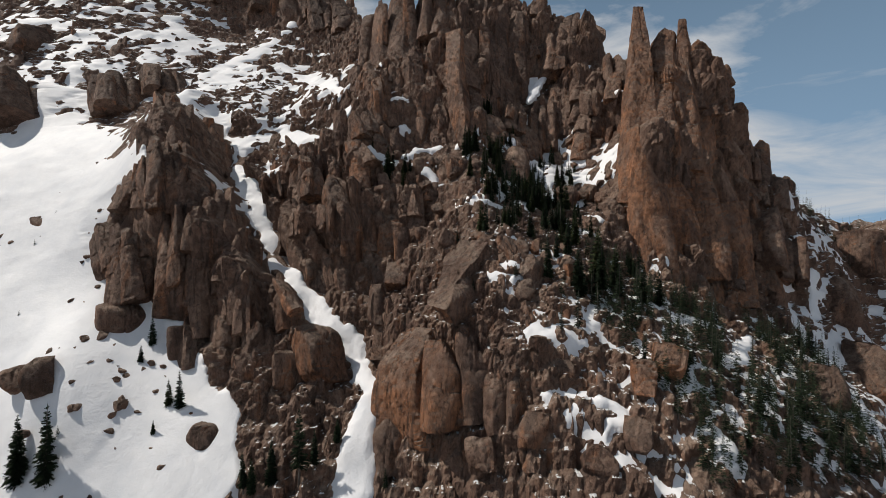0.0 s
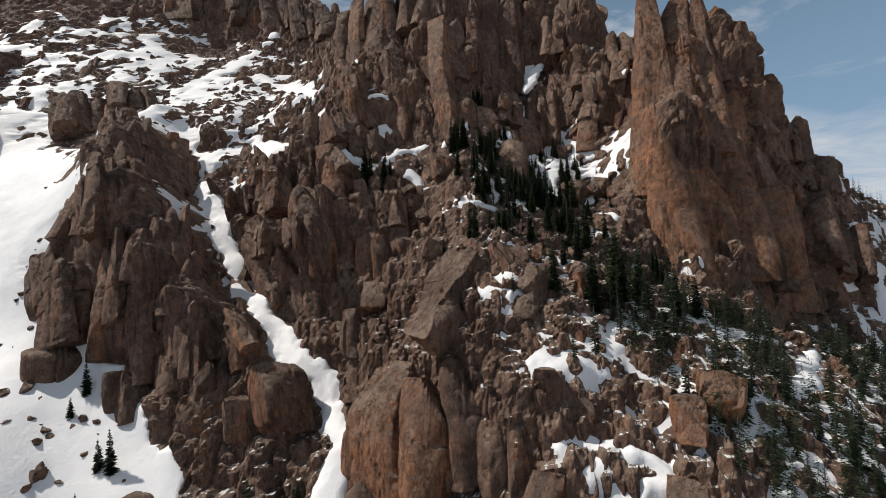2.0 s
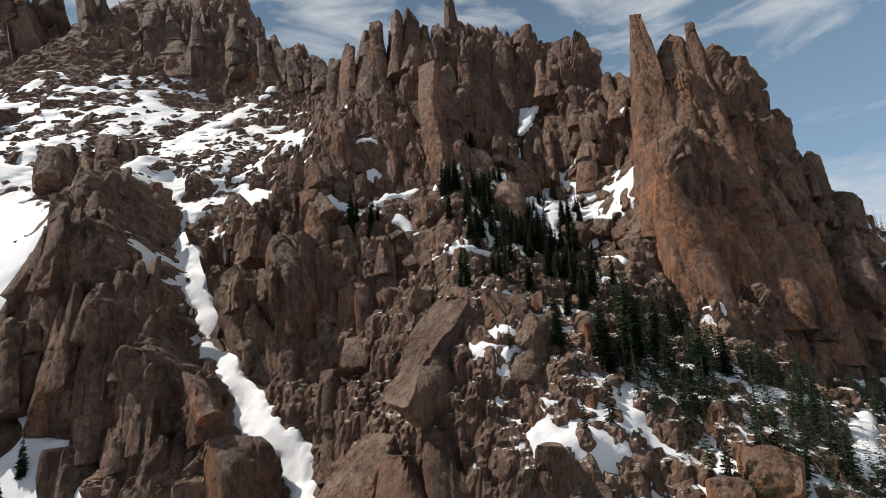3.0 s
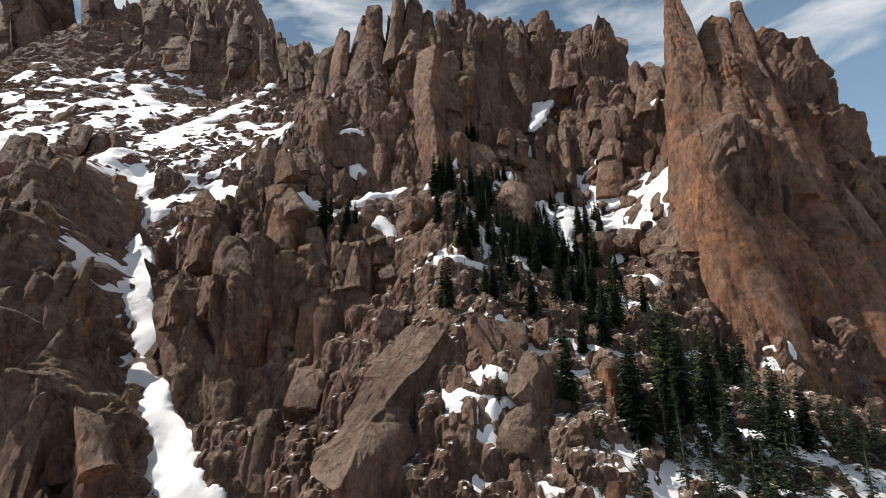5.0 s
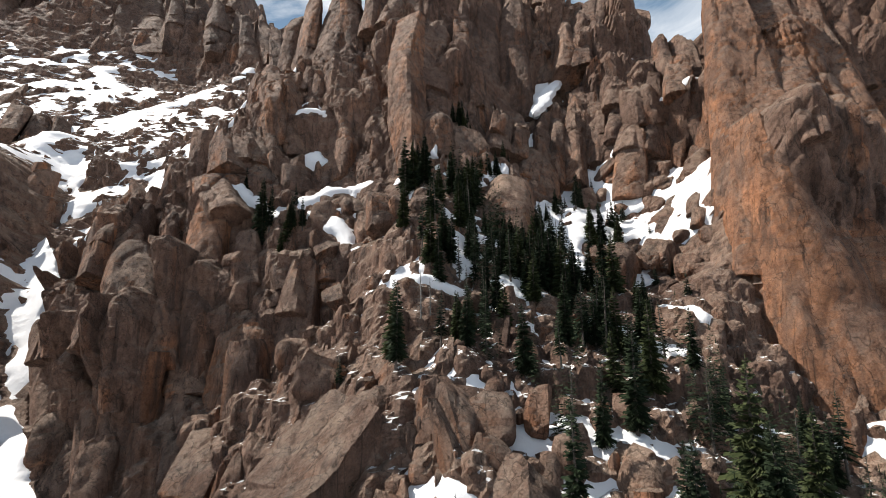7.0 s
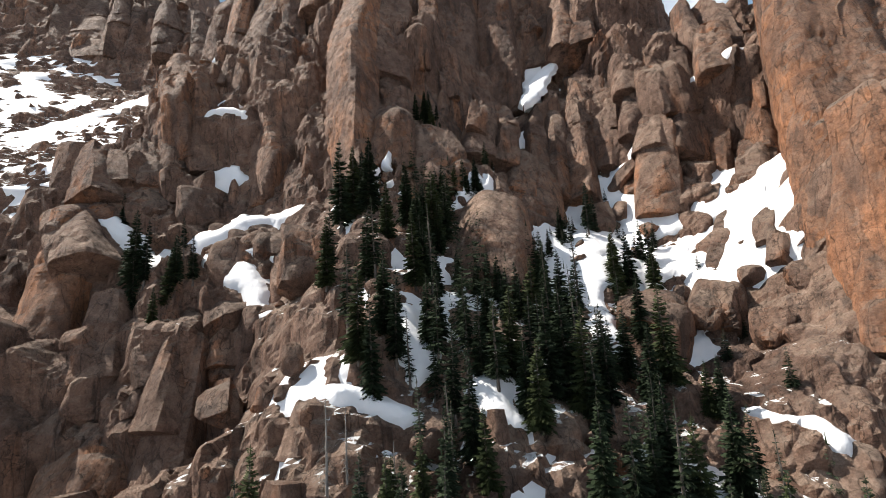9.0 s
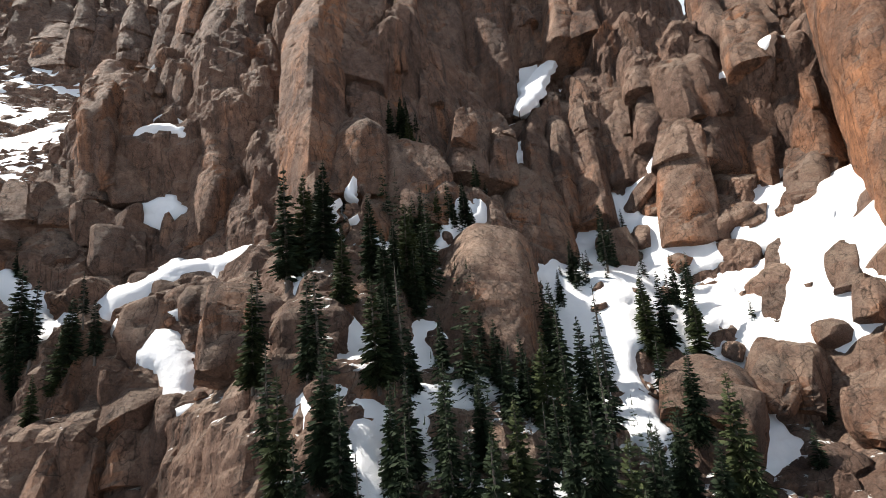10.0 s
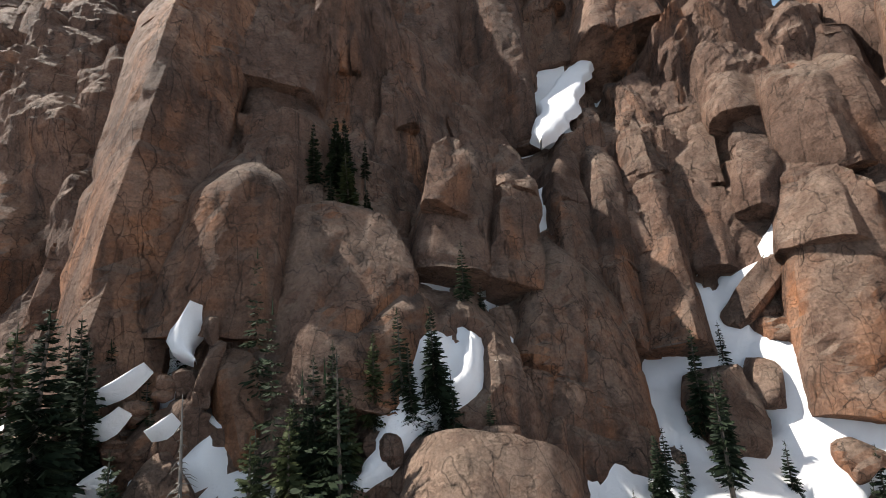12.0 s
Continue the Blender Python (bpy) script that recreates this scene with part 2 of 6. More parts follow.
landform(-72, 37, 40, 16, -30, -3.9)
landform(32, 160, 6, 16, 0, -3.8)
landform(57, 91, 4, 9, 0, -3.0)
landform(43, 120, 14, 5, -30, -3.0)
landform(-88, 373, 9, 16, -30, -6.6)
landform(-128, 355, 40, 55, 30, -9.2)
landform(-72, 239, 40, 55, -30, -9.8)
landform(-63, 138, 14, 16, 30, -4.7)
landform(180, 14, 40, 16, 30, -9.7)
landform(-23, 60, 4, 30, 0, -2.6)
landform(188, 85, 9, 55, -30, -7.5)
landform(100, 138, 9, 16, 30, 5.7)
landform(-240, 355, 24, 55, -30, 6.9)
landform(124, 48, 40, 16, 0, -5.7)
landform(56, 194, 9, 16, 0, 4.7)
landform(-31, 141, 4, 9, 30, 3.8)
landform(-19, 137, 4, 55, -30, 2.0)
landform(21, 110, 40, 5, -30, -1.2)
landform(-71, 355, 24, 55, 0, -6.1)
landform(180, 115, 40, 16, 30, -6.7)
landform(-212, 138, 40, 16, 30, -4.3)
landform(53, 125, 14, 5, -30, -1.5)
landform(68, 14, 40, 16, -30, 4.2)


def macro(x, s):
    u, v = x / 100, s / 100
    d = BASE[0] + BASE[1] * u + BASE[2] * u * u + BASE[3] * v + BASE[4] * v * v
    for cx, cs, a, b, t, h in FORMS:
        p = (x - cx) * math.cos(t) + (s - cs) * math.sin(t)
        q = -(x - cx) * math.sin(t) + (s - cs) * math.cos(t)
        d = d + h * np.exp(-0.5 * (p / a) ** 2 - 0.5 * (q / b) ** 2)
    # the far side, past the crest, falls away
    crest = np.interp(x, [-330, -170, -142, -105, -85, -68, -52, -38, -15, 20, 34, 45, 56, 74, 88, 104, 118, 135, 164, 230],
                      [610, 470, 385, 350, 335, 318, 275, 262, 240, 250, 250, 222, 200, 184, 168, 142, 124, 116, 122, 118])
    over = s - crest
    d = d - 2.3 * np.logaddexp(0, over / 3) * 3
    # the foot runs out to the valley
    return d + 0.55 * np.logaddexp(0, (-45 - s) / 8) * 8


def rand2(i, j, seed):
    v = np.sin(i * 127.1 + j * 311.7 + seed * 74.7) * 43758.5453
    return v - np.floor(v)


def value_noise(x, y, seed):
    i, j = np.floor(x), np.floor(y)
    u, v = x - i, y - j
    u, v = u * u * (3 - 2 * u), v * v * (3 - 2 * v)
    a, b = rand2(i, j, seed), rand2(i + 1, j, seed)
    c, e = rand2(i, j + 1, seed), rand2(i + 1, j + 1, seed)
    return (a * (1 - u) + b * u) * (1 - v) + (c * (1 - u) + e * u) * v - 0.5


def fbm(x, y, seed, octaves=4):
    total, a = 0, 1.0
    for k in range(octaves):
        total = total + a * value_noise(x * 2 ** k, y * 2 ** k, seed + k)
        a *= 0.5
    return total


def blocks(x, s, wide, tall, seed, steep=0.55, lean=0.0):
    """Jointed rock: irregular blocks, each a steep face below a ledge, with open joints between."""
    u = (x - lean * s) / wide + 0.45 * value_noise(x / wide * 0.9, s / tall * 0.9, seed + 11)
    v = s / tall + 0.45 * value_noise(x / wide * 0.9, s / tall * 0.9, seed + 17)
    i0, j0 = np.floor(u), np.floor(v)
    f1, f2 = np.full(u.shape, 9.0), np.full(u.shape, 9.0)
    bu, bv, bi, bj = (np.zeros(u.shape) for _ in range(4))
    for di in (-1, 0, 1):
        for dj in (-1, 0, 1):
            i, j = i0 + di, j0 + dj
            pu, pv = i + 0.15 + 0.7 * rand2(i, j, seed) - u, j + 0.15 + 0.7 * rand2(i, j, seed + 3) - v
            r = pu * pu + pv * pv
            near = r < f1
            f2 = np.where(near, f1, np.minimum(f2, r))
            f1 = np.where(near, r, f1)
            for k, value in ((bu, -pu), (bv, -pv), (bi, i), (bj, j)):
                k[near] = value[near]
    r1, r2, r3 = rand2(bi, bj, seed + 5), rand2(bi, bj, seed + 7), rand2(bi, bj, seed + 9)
    edge = np.sqrt(f2) - np.sqrt(f1)
    kr = steep * (0.35 + 1.2 * r1)
    h = np.minimum(kr * (bv + 0.55), 1.15 * (0.55 - bv)) * tall
    h = h - (np.abs(bu - 0.5 * (r2 - 0.5)) * (0.35 + 0.6 * r3)) * wide + (r3 - 0.5) * 0.5 * wide
    return h - 0.14 * wide * np.exp(-edge / 0.05)


RUNS = []


def snow_run(name, *stops):
    """A gully, field or pocket of old snow: stops of x, s and half width."""
    RUNS.append((name, stops))


snow_run("couloir", (-121, 165, 3.0), (-107, 158, 3.4), (-94, 141, 3.0), (-87, 134, 3.4), (-84, 117, 2.6), (-72, 99, 2.5), (-66, 88, 2.6), (-54.5, 67, 3.0), (-41, 51.5, 3.2), (-33, 43.5, 2.6), (-26, 39, 2.6), (-24, 33, 2.2), (-18, 21, 3.1), (-20, 10, 3.2), (-22, -2, 4.2))
snow_run("upper_field", (-100, 281, 3.5), (-115, 232, 8.6), (-117, 187, 10.2))
snow_run("upper_arm", (-205, 263, 4.7), (-173, 270, 7.3), (-146, 231, 5.6), (-134, 251, 4.2))
snow_run("upper_left", (-251, 253, 6.9), (-218, 237, 5.4))
snow_run("bench", (-93, 222, 3.7), (-71, 199, 6.1), (-45, 155, 2.7))
snow_run("bench_low", (-74, 144, 3.3), (-63, 136, 4.8), (-51, 125, 2.4))
snow_run("snowfield", (-188, 168, 14.8), (-166, 118, 26.6), (-146, 79, 20.2), (-129, 47, 23.8), (-93, 19, 28.3), (-82, 3, 30.9))
snow_run("snowfield_arm", (-205, 184, 4.0), (-186, 172, 7.5), (-172, 172, 5.1))
snow_run("high_pocket", (45, 167, 2.2), (39, 154, 3.8))
snow_run("gully_a", (76, 126, 1.9), (66, 111, 2.4), (63, 107, 2.3), (59, 102, 1.7), (56, 97, 1.3), (51, 92, 1.4), (48, 88, 1.0))
snow_run("gully_b", (71, 130, 0.9), (65, 119, 1.9), (60, 115, 1.8), (55, 117, 2.0), (49, 116, 2.0), (42, 107, 2.4), (40, 99, 1.9), (40, 92, 1.5))
snow_run("gully_c", (55, 130, 1.0), (50, 128, 1.8), (46, 126, 1.4))
snow_run("pocket_b", (46, 165, 1.3), (41, 162, 2.9), (37, 156, 1.2))
snow_run("pocket_c", (37, 138, 0.8), (34, 136, 1.2))
snow_run("pocket_d", (-16, 126, 2.4), (-17, 124, 1.6))
snow_run("bench_a", (-8, 113, 1.2), (-12, 110, 2.0), (-15, 107, 1.7), (-18, 107, 1.2))
snow_run("bench_b", (-11, 104, 0.9), (-5, 99, 1.4), (-2, 97, 0.7))
snow_run("bench_c", (-28, 112, 1.3), (-21, 108, 1.1), (-19, 106, 1.5))
snow_run("pillar_foot", (10, 120, 1.1), (9, 117, 0.6))
snow_run("forest_a", (18, 87, 1.1), (20, 83, 1.5), (19, 82, 1.1))
snow_run("forest_b", (28, 83, 1.8), (26, 78, 2.0))
snow_run("forest_c", (11, 79, 0.3), (14, 79, 0.4), (19, 77, 0.8))
snow_run("forest_d", (37, 110, 1.5), (37, 102, 1.7))
snow_run("g12_a", (56, 135, 0.7), (55, 132, 1.2), (51, 130, 3.6), (47, 127, 3.4), (44, 122, 2.6), (41, 117, 2.3), (35, 112, 2.0))
snow_run("g12_b", (51, 124, 1.7), (52, 122, 2.8), (51, 118, 4.5), (48, 114, 5.5))
snow_run("g12_c", (50, 118, 2.6), (53, 115, 3.2))
snow_run("g12_d", (44, 166, 1.9), (41, 164, 2.9), (38, 155, 1.6))
snow_run("g12_e", (35, 138, 1.5), (31, 133, 1.0), (29, 129, 0.5))
snow_run("g12_f", (11, 121, 1.2), (11, 119, 1.3))
snow_run("g12_g", (11, 115, 1.4), (10, 114, 1.8), (8, 113, 1.5))
snow_run("g12_h", (24, 119, 0.6), (23, 116, 1.1), (22, 114, 1.0))
snow_run("s10a", (-17, 107, 0.9), (-15, 107, 1.1), (-12, 111, 1.4), (-10, 114, 1.2))
snow_run("s10b", (-11, 105, 0.8), (-7, 102, 1.2), (-4, 99, 1.4), (-2, 97, 0.8))
snow_run("s10c", (-5, 115, 0.6), (0, 116, 0.8))
snow_run("s10d", (-3, 106, 0.4), (-6, 105, 0.4))
snow_run("s10e", (-24, 141, 0.7), (-18, 140, 0.6))
snow_run("s10f", (-21, 135, 1.1), (-18, 135, 0.7), (-14, 134, 0.7))
snow_run("s10g", (-18, 125, 2.0), (-14, 126, 1.5))
snow_run("s10h", (10, 121, 0.8), (10, 119, 1.0))
snow_run("s10i", (46, 165, 1.1), (41, 163, 3.1), (37, 155, 1.6))
snow_run("s10j", (37, 139, 1.0), (32, 134, 0.7))
snow_run("s10k", (55, 135, 0.8), (54, 132, 1.1), (51, 131, 2.0), (47, 127, 2.3), (45, 123, 2.0))
snow_run("s10l", (69, 137, 1.9), (69, 135, 2.0), (66, 138, 1.1))
snow_run("s10m", (70, 131, 1.5), (69, 127, 2.5), (63, 119, 2.4), (60, 115, 2.2))
snow_run("s10n", (70, 120, 1.2), (65, 114, 2.3), (62, 112, 1.8))
snow_run("s10o", (62, 162, 1.4), (66, 166, 1.2))
snow_run("t10a", (76, 127, 1.8), (66, 112, 2.8), (63, 106, 3.3), (61, 105, 2.2), (58, 100, 1.4))
snow_run("t10b", (70, 126, 1.5), (63, 114, 2.1), (58, 110, 3.2), (54, 112, 3.2))
snow_run("t10c", (52, 100, 1.7), (50, 94, 2.2), (50, 91, 1.8), (48, 88, 1.5))
snow_run("t10d", (38, 92, 1.6), (39, 89, 1.3))
snow_run("t10e", (-14, 108, 1.6), (-11, 112, 1.6), (-2, 115, 1.2))
snow_run("t10f", (-8, 100, 0.8), (-1, 96, 0.6))
snow_run("t10g", (-19, 123, 1.1), (-15, 126, 2.4))
snow_run("slab_c", (19, 42, 0.4), (21, 44, 0.3))
snow_run("right_gully", (132, 83, 2.7), (117, 65, 2.9), (134, 72, 2.7), (129, 59, 3.1))
snow_run("right_b", (136, 49, 3.6), (117, 35, 2.8))
snow_run("right_c", (115, 19, 2.6), (108, 10, 2.9))
snow_run("tower_foot", (54, 45, 1.6), (62, 40, 1.8), (80, 41, 1.6))
snow_run("forest_e", (68, 24, 1.5), (90, 37, 1.6))
snow_run("forest_f", (55, 5, 1.8), (57, -2, 1.6))
snow_run("forest_g", (34, 11, 0.9), (41, 5, 1.1), (35, 5, 1.1))
snow_run("right_gully_low", (71, 131, 0.9), (66, 122, 1.9), (62, 116, 1.8), (55, 106, 2.4), (50, 98, 1.8), (48, 92, 2.8))
snow_run("foot_of_pillar", (11, 122, 0.6), (11, 117, 1.1), (10, 115, 0.6))
snow_run("forest_floor", (21, 91, 1.3), (25, 94, 1.5), (31, 96, 1.7), (36, 103, 2.0), (37, 111, 2.1), (40, 115, 1.4))
snow_run("gully_floor", (46, 124, 1.8), (44, 119, 2.3), (42, 111, 3.3), (42, 102, 2.6), (39, 93, 2.2))
snow_run("dome_foot", (21, 111, 0.6), (23, 113, 1.0), (25, 116, 0.6), (26, 120, 0.6))
snow_run("stand_floor", (13, 110, 0.6), (14, 111, 0.8), (14, 113, 0.6))
snow_run("ledge_snow", (37, 134, 1.0), (34, 133, 1.5), (30, 128, 1.1), (28, 127, 0.6))
snow_run("forest_h", (36, 76, 0.8), (42, 73, 1.4), (47, 69, 1.3))
snow_run("forest_i", (52, 76, 0.8), (48, 80, 1.0))
snow_run("tower_gully", (71, 128, 2.0), (62, 109, 3.7), (54, 98, 4.0), (48, 112, 3.3), (39, 102, 3.5))


def run_depth(x, s):
    """How far inside the snow of a run a place lies, in half widths (below 0: outside, in metres / 3)."""
    best = np.full(x.shape, -9.0)
    wx, ws = x + 3.6 * fbm(x / 9, s / 9, 40), s + 3.6 * fbm(x / 9, s / 9, 50)
    wx, ws = wx + 0.9 * fbm(x / 1.8, s / 1.8, 60, 3), ws + 0.9 * fbm(x / 1.8, s / 1.8, 63, 3)
    for _, stops in RUNS:
        for (x0, s0, r0), (x1, s1, r1) in zip(stops, stops[1:]):
            lo_x, hi_x = min(x0, x1) - 45, max(x0, x1) + 45
            box = (x > lo_x) & (x < hi_x) & (s > min(s0, s1) - 45) & (s < max(s0, s1) + 45)
            a, b = wx[box] - x0, ws[box] - s0
            ex, es = x1 - x0, s1 - s0
            t = np.clip((a * ex + b * es) / (ex * ex + es * es + 1e-6), 0, 1)
            far, r = np.hypot(a - t * ex, b - t * es), r0 + t * (r1 - r0)
            inside = np.where(far < r, (r - far) / r, (r - far) / 3)
            best[box] = np.maximum(best[box], inside)
    return best


def blob(x, s, cx, cs, rx, rs, turn=0.0):
    a = radians(turn)
    p, q = (x - cx) * math.cos(a) + (s - cs) * math.sin(a), -(x - cx) * math.sin(a) + (s - cs) * math.cos(a)
    return np.exp(-((p / rx) ** 2 + (q / rs) ** 2) ** 1.5)


def axis(lo, hi, f0, f1, step, grow):
    out, at = [lo], lo
    while at < hi:
        at += step + grow * max(f0 - at, at - f1, 0)
        out.append(at)
    return np.array(out)


AX = axis(-330, 235, -40, 85, 0.5, 0.012)
AS = axis(-150, 640, 40, 175, 0.5, 0.012)
GX, GS = np.meshgrid(AX, AS)
LOW = macro(GX, GS)


def carve(low, wide, *stops):
    """Cuts a gully into the face, or fills one up: stops of x, s and the height d of its floor."""
    near, floor = np.full(low.shape, 1e9), np.zeros(low.shape)
    for (x0, s0, d0), (x1, s1, d1) in zip(stops, stops[1:]):
        ex, es = x1 - x0, s1 - s0
        t = np.clip(((GX - x0) * ex + (GS - s0) * es) / (ex * ex + es * es), 0, 1)
        far = np.hypot(GX - x0 - t * ex, GS - s0 - t * es)
        floor = np.where(far < near, d0 + t * (d1 - d0), floor)
        near = np.minimum(near, far)
    return low + (floor - low) * np.exp(-(near / wide) ** 3)


LOW = carve(LOW, 8.0, (-121, 165, -12), (-107, 158, -18), (-94, 141, -18.5), (-87, 134, -16.5), (-84, 117, -16), (-72, 99, -14), (-66, 88, -15), (-54.5, 67, -15), (-41, 51.5, -13), (-33, 43.5, -11), (-26, 39, -12), (-24, 33, -12), (-18, 21, -6.5), (-20, 10, -6))
RUN = run_depth(GX, GS) - 1.5 * blob(GX, GS, -99, 124, 8, 16) - 1.2 * blob(GX, GS, -86, 95, 7, 12)
# rocks and bare strips break up the high snow
upper = np.clip((GS - 130) / 40, 0, 1) * np.clip(-GX / 20, 0, 1)
RUN = RUN - upper * np.clip(3.0 * fbm(GX / 8, GS / 4.5, 33, 4) + 0.26, 0, 1.7) - (1 - upper) * np.clip(1.3 * fbm(GX / 5, GS / 5, 35, 3) - 0.6, 0, 1)
RUN -= blob(GX, GS, 60, 108, 24, 28) * np.clip(3.2 * fbm(GX / 4, GS / 3.2, 36, 4) - 0.15, 0, 1.6)
open_snow = np.clip(RUN * 2.5 + 1.0, 0, 1)
field = np.clip(blob(GX, GS, -150, 60, 62, 95, 25) * 1.6, 0, 1)
massif = np.clip(blob(GX, GS, 20, 185, 75, 62) + blob(GX, GS, -38, 92, 28, 34) + blob(GX, GS, -84, 80, 34, 62, 20) + blob(GX, GS, 92, 110, 36, 60) + blob(GX, GS, -110, 370, 120, 60), 0, 1)
forest = np.clip(blob(GX, GS, 26, 75, 18, 50, 10) + blob(GX, GS, 82, 22, 50, 36, 0) + blob(GX, GS, 42, 108, 22, 16), 0, 1)
patchy = np.clip(blob(GX, GS, -190, 215, 110, 75) + blob(GX, GS, -85, 170, 55, 50) + blob(GX, GS, 150, 60, 45, 70) + 0.4 * blob(GX, GS, -78, 112, 22, 30, 30) - 1.5 * blob(GX, GS, -98, 122, 9, 18), 0, 1)
close = blob(GX, GS, 25, 125, 58, 60)
big, high, low = blocks(GX, GS, 12, 33, 1, 0.6, -0.10), blocks(GX, GS, 5.6, 14, 2, 0.65, -0.08), blocks(GX, GS, 2.5, 5, 3, 0.7, -0.05)
ROCK = 0.75 * massif * (1 - 0.85 * close) * (big - big.mean()) + (0.30 + 0.5 * massif * (1 - 0.8 * close)) * (high - high.mean()) + (0.68 - 0.25 * massif) * (1 - 0.6 * close) * (low - low.mean())
ROCK += (0.55 - 0.2 * massif) * (1 - 0.7 * close) * (blocks(GX, GS, 1.05, 1.8, 4, 0.75) - 0.3) + 0.25 * fbm(GX / 4, GS / 4, 70, 4) - 0.5
calm = (1 - 0.93 * open_snow) * (1 - 0.9 * field)
HIGH = LOW + ROCK * calm - 0.6 * open_snow + 0.25 * fbm(GX / 1.2, GS / 1.2, 80, 3) * calm


def ground_d(x, s):
    """The height of the rock out of the face at a place on it."""
    i = min(max(int(np.searchsorted(AX, x)) - 1, 0), len(AX) - 2)
    j = min(max(int(np.searchsorted(AS, s)) - 1, 0), len(AS) - 2)
    u, v = (x - AX[i]) / (AX[i + 1] - AX[i]), (s - AS[j]) / (AS[j + 1] - AS[j])
    return float((HIGH[j, i] * (1 - u) + HIGH[j, i + 1] * u) * (1 - v) + (HIGH[j + 1, i] * (1 - u) + HIGH[j + 1, i + 1] * u) * v)


def sheet(name, x, s, d, keep, mat, extra=None, smooth=True):
    """A mesh over the face's grid; keep: which cells have a face."""
    ny, nx = x.shape
    co = np.stack([x, 100 + s * CA - d * SA, 30 + s * SA + d * CA], -1).reshape(-1, 3)
    j, i = np.nonzero(keep)
    a = j * nx + i
    quads = np.stack([a, a + 1, a + nx + 1, a + nx], -1)
    used = np.zeros(len(co), bool)
    used[quads.ravel()] = True
    index = np.cumsum(used) - 1
    quads, co = index[quads], co[used]
    me = bpy.data.meshes.new(name)
    me.vertices.add(len(co))
    me.vertices.foreach_set("co", co.ravel().astype(np.float32))
    me.loops.add(quads.size)
    me.loops.foreach_set("vertex_index", quads.ravel().astype(np.int32))
    me.polygons.add(len(quads))
    me.polygons.foreach_set("loop_start", np.arange(0, quads.size, 4, dtype=np.int32))
    me.polygons.foreach_set("loop_total", np.full(len(quads), 4, np.int32))
    me.update(calc_edges=True)
    me.polygons.foreach_set("use_smooth", np.full(len(quads), smooth, bool))
    if extra is not None:
        me.attributes.new("snow", "FLOAT", "POINT").data.foreach_set("value", extra.reshape(-1)[used].astype(np.float32))
    me.materials.append(mat)
    return new(name, me)


every = np.ones((len(AS) - 1, len(AX) - 1), bool)
snow_bias = 0.24 * patchy + 0.06 * forest - 0.20 * massif
mountain = sheet("ground", GX, GS, HIGH, every, GRANITE, snow_bias, smooth=False)
tagged(mountain, "steep mountain face of jointed brown granite with snowy ledges", "mountain", kind="structure")


def blurred(field_in, times=14):
    out = field_in
    for _ in range(times):
        out = np.pad(out, 1, mode="edge")
        out = (out[:-2, 1:-1] + out[2:, 1:-1] + out[1:-1, :-2] + out[1:-1, 2:] + 2 * out[1:-1, 1:-1]) / 6
    return out


RELIEF = blurred(HIGH - LOW, 30)
level = RELIEF + np.where(RUN > 0, 0.25 + 1.1 * np.clip(RUN, 0, 0.5), np.clip(RUN * 2.6, -6, 0) + 0.25)
hollow = RELIEF - 1.0 + 2.4 * fbm(GX / 9, GS / 9, 90, 4)
level = np.maximum(level, np.where(forest > 0.2, hollow + 0.3 * forest, -9))
level = np.maximum(level, np.where(patchy > 0.25, hollow + 1.0 * patchy, -9))
level = np.maximum(level, np.where(field > 0.6, 0.5 * field + 0.8 * fbm(GX / 14, GS / 14, 95, 3), -9))
lie = np.gradient(blurred(LOW + RELIEF, 10), AS, axis=0)
level -= 9 * np.clip(lie - np.where(RUN > 0, 0.55, 0.22), 0, 1)
SNOWY = LOW + level + 0.06 * fbm(GX / 1.5, GS / 1.5, 97, 3)
gap = SNOWY - HIGH
cell = np.maximum(np.maximum(gap[:-1, :-1], gap[1:, :-1]), np.maximum(gap[:-1, 1:], gap[1:, 1:]))
snow_cover = sheet("snow", GX, GS, SNOWY, cell > -0.25, SNOW)
tagged(snow_cover, "old spring snow lying in gullies and hollows of the rock", "snow", kind="stuff")


# ---- valley and far ridge ----
def valley():
    bm = bmesh.new()
    bmesh.ops.create_grid(bm, x_segments=60, y_segments=60, size=4000)
    for v in bm.verts:
        far = math.hypot(v.co.x, v.co.y - 150)
        v.co.z = -75 + 10 * noise.noise(v.co / 160) + max(0, far - 900) * 0.035 * (1 + noise.noise(v.co / 700))
        if far < 420:
            v.co.z -= 30
    me = bpy.data.meshes.new("valley")
    bm.to_mesh(me)
    bm.free()
    me.materials.append(GRANITE)
    tagged(new("ground", me), "rocky valley floor with patches of snow below the mountain", "ground", kind="structure")


def far_ridge():
    bm = bmesh.new()
    bmesh.ops.create_grid(bm, x_segments=110, y_segments=50, size=1)
    for v in bm.verts:
        u, w = v.co.x, v.co.y
        x, y = 560 + 420 * u, 640 + 260 * w
        crest = 165 - 95 * (u + 1) / 2 + 14 * noise.noise((u * 4, 0, 3))
        z = crest * (1 - abs(w) ** 1.3) - 60 * abs(w) + 9 * noise.fractal((x / 30, y / 30, 0), 1, 2, 5)
        v.co = (x, y, z)
    me = bpy.data.meshes.new("far_ridge")
    bm.to_mesh(me)
    bm.free()
    me.materials.append(FAR_ROCK)
    tagged(new("backdrop", me), "distant snowy ridge with brown rock showing through", "ridge", kind="structure")


valley()
far_ridge()


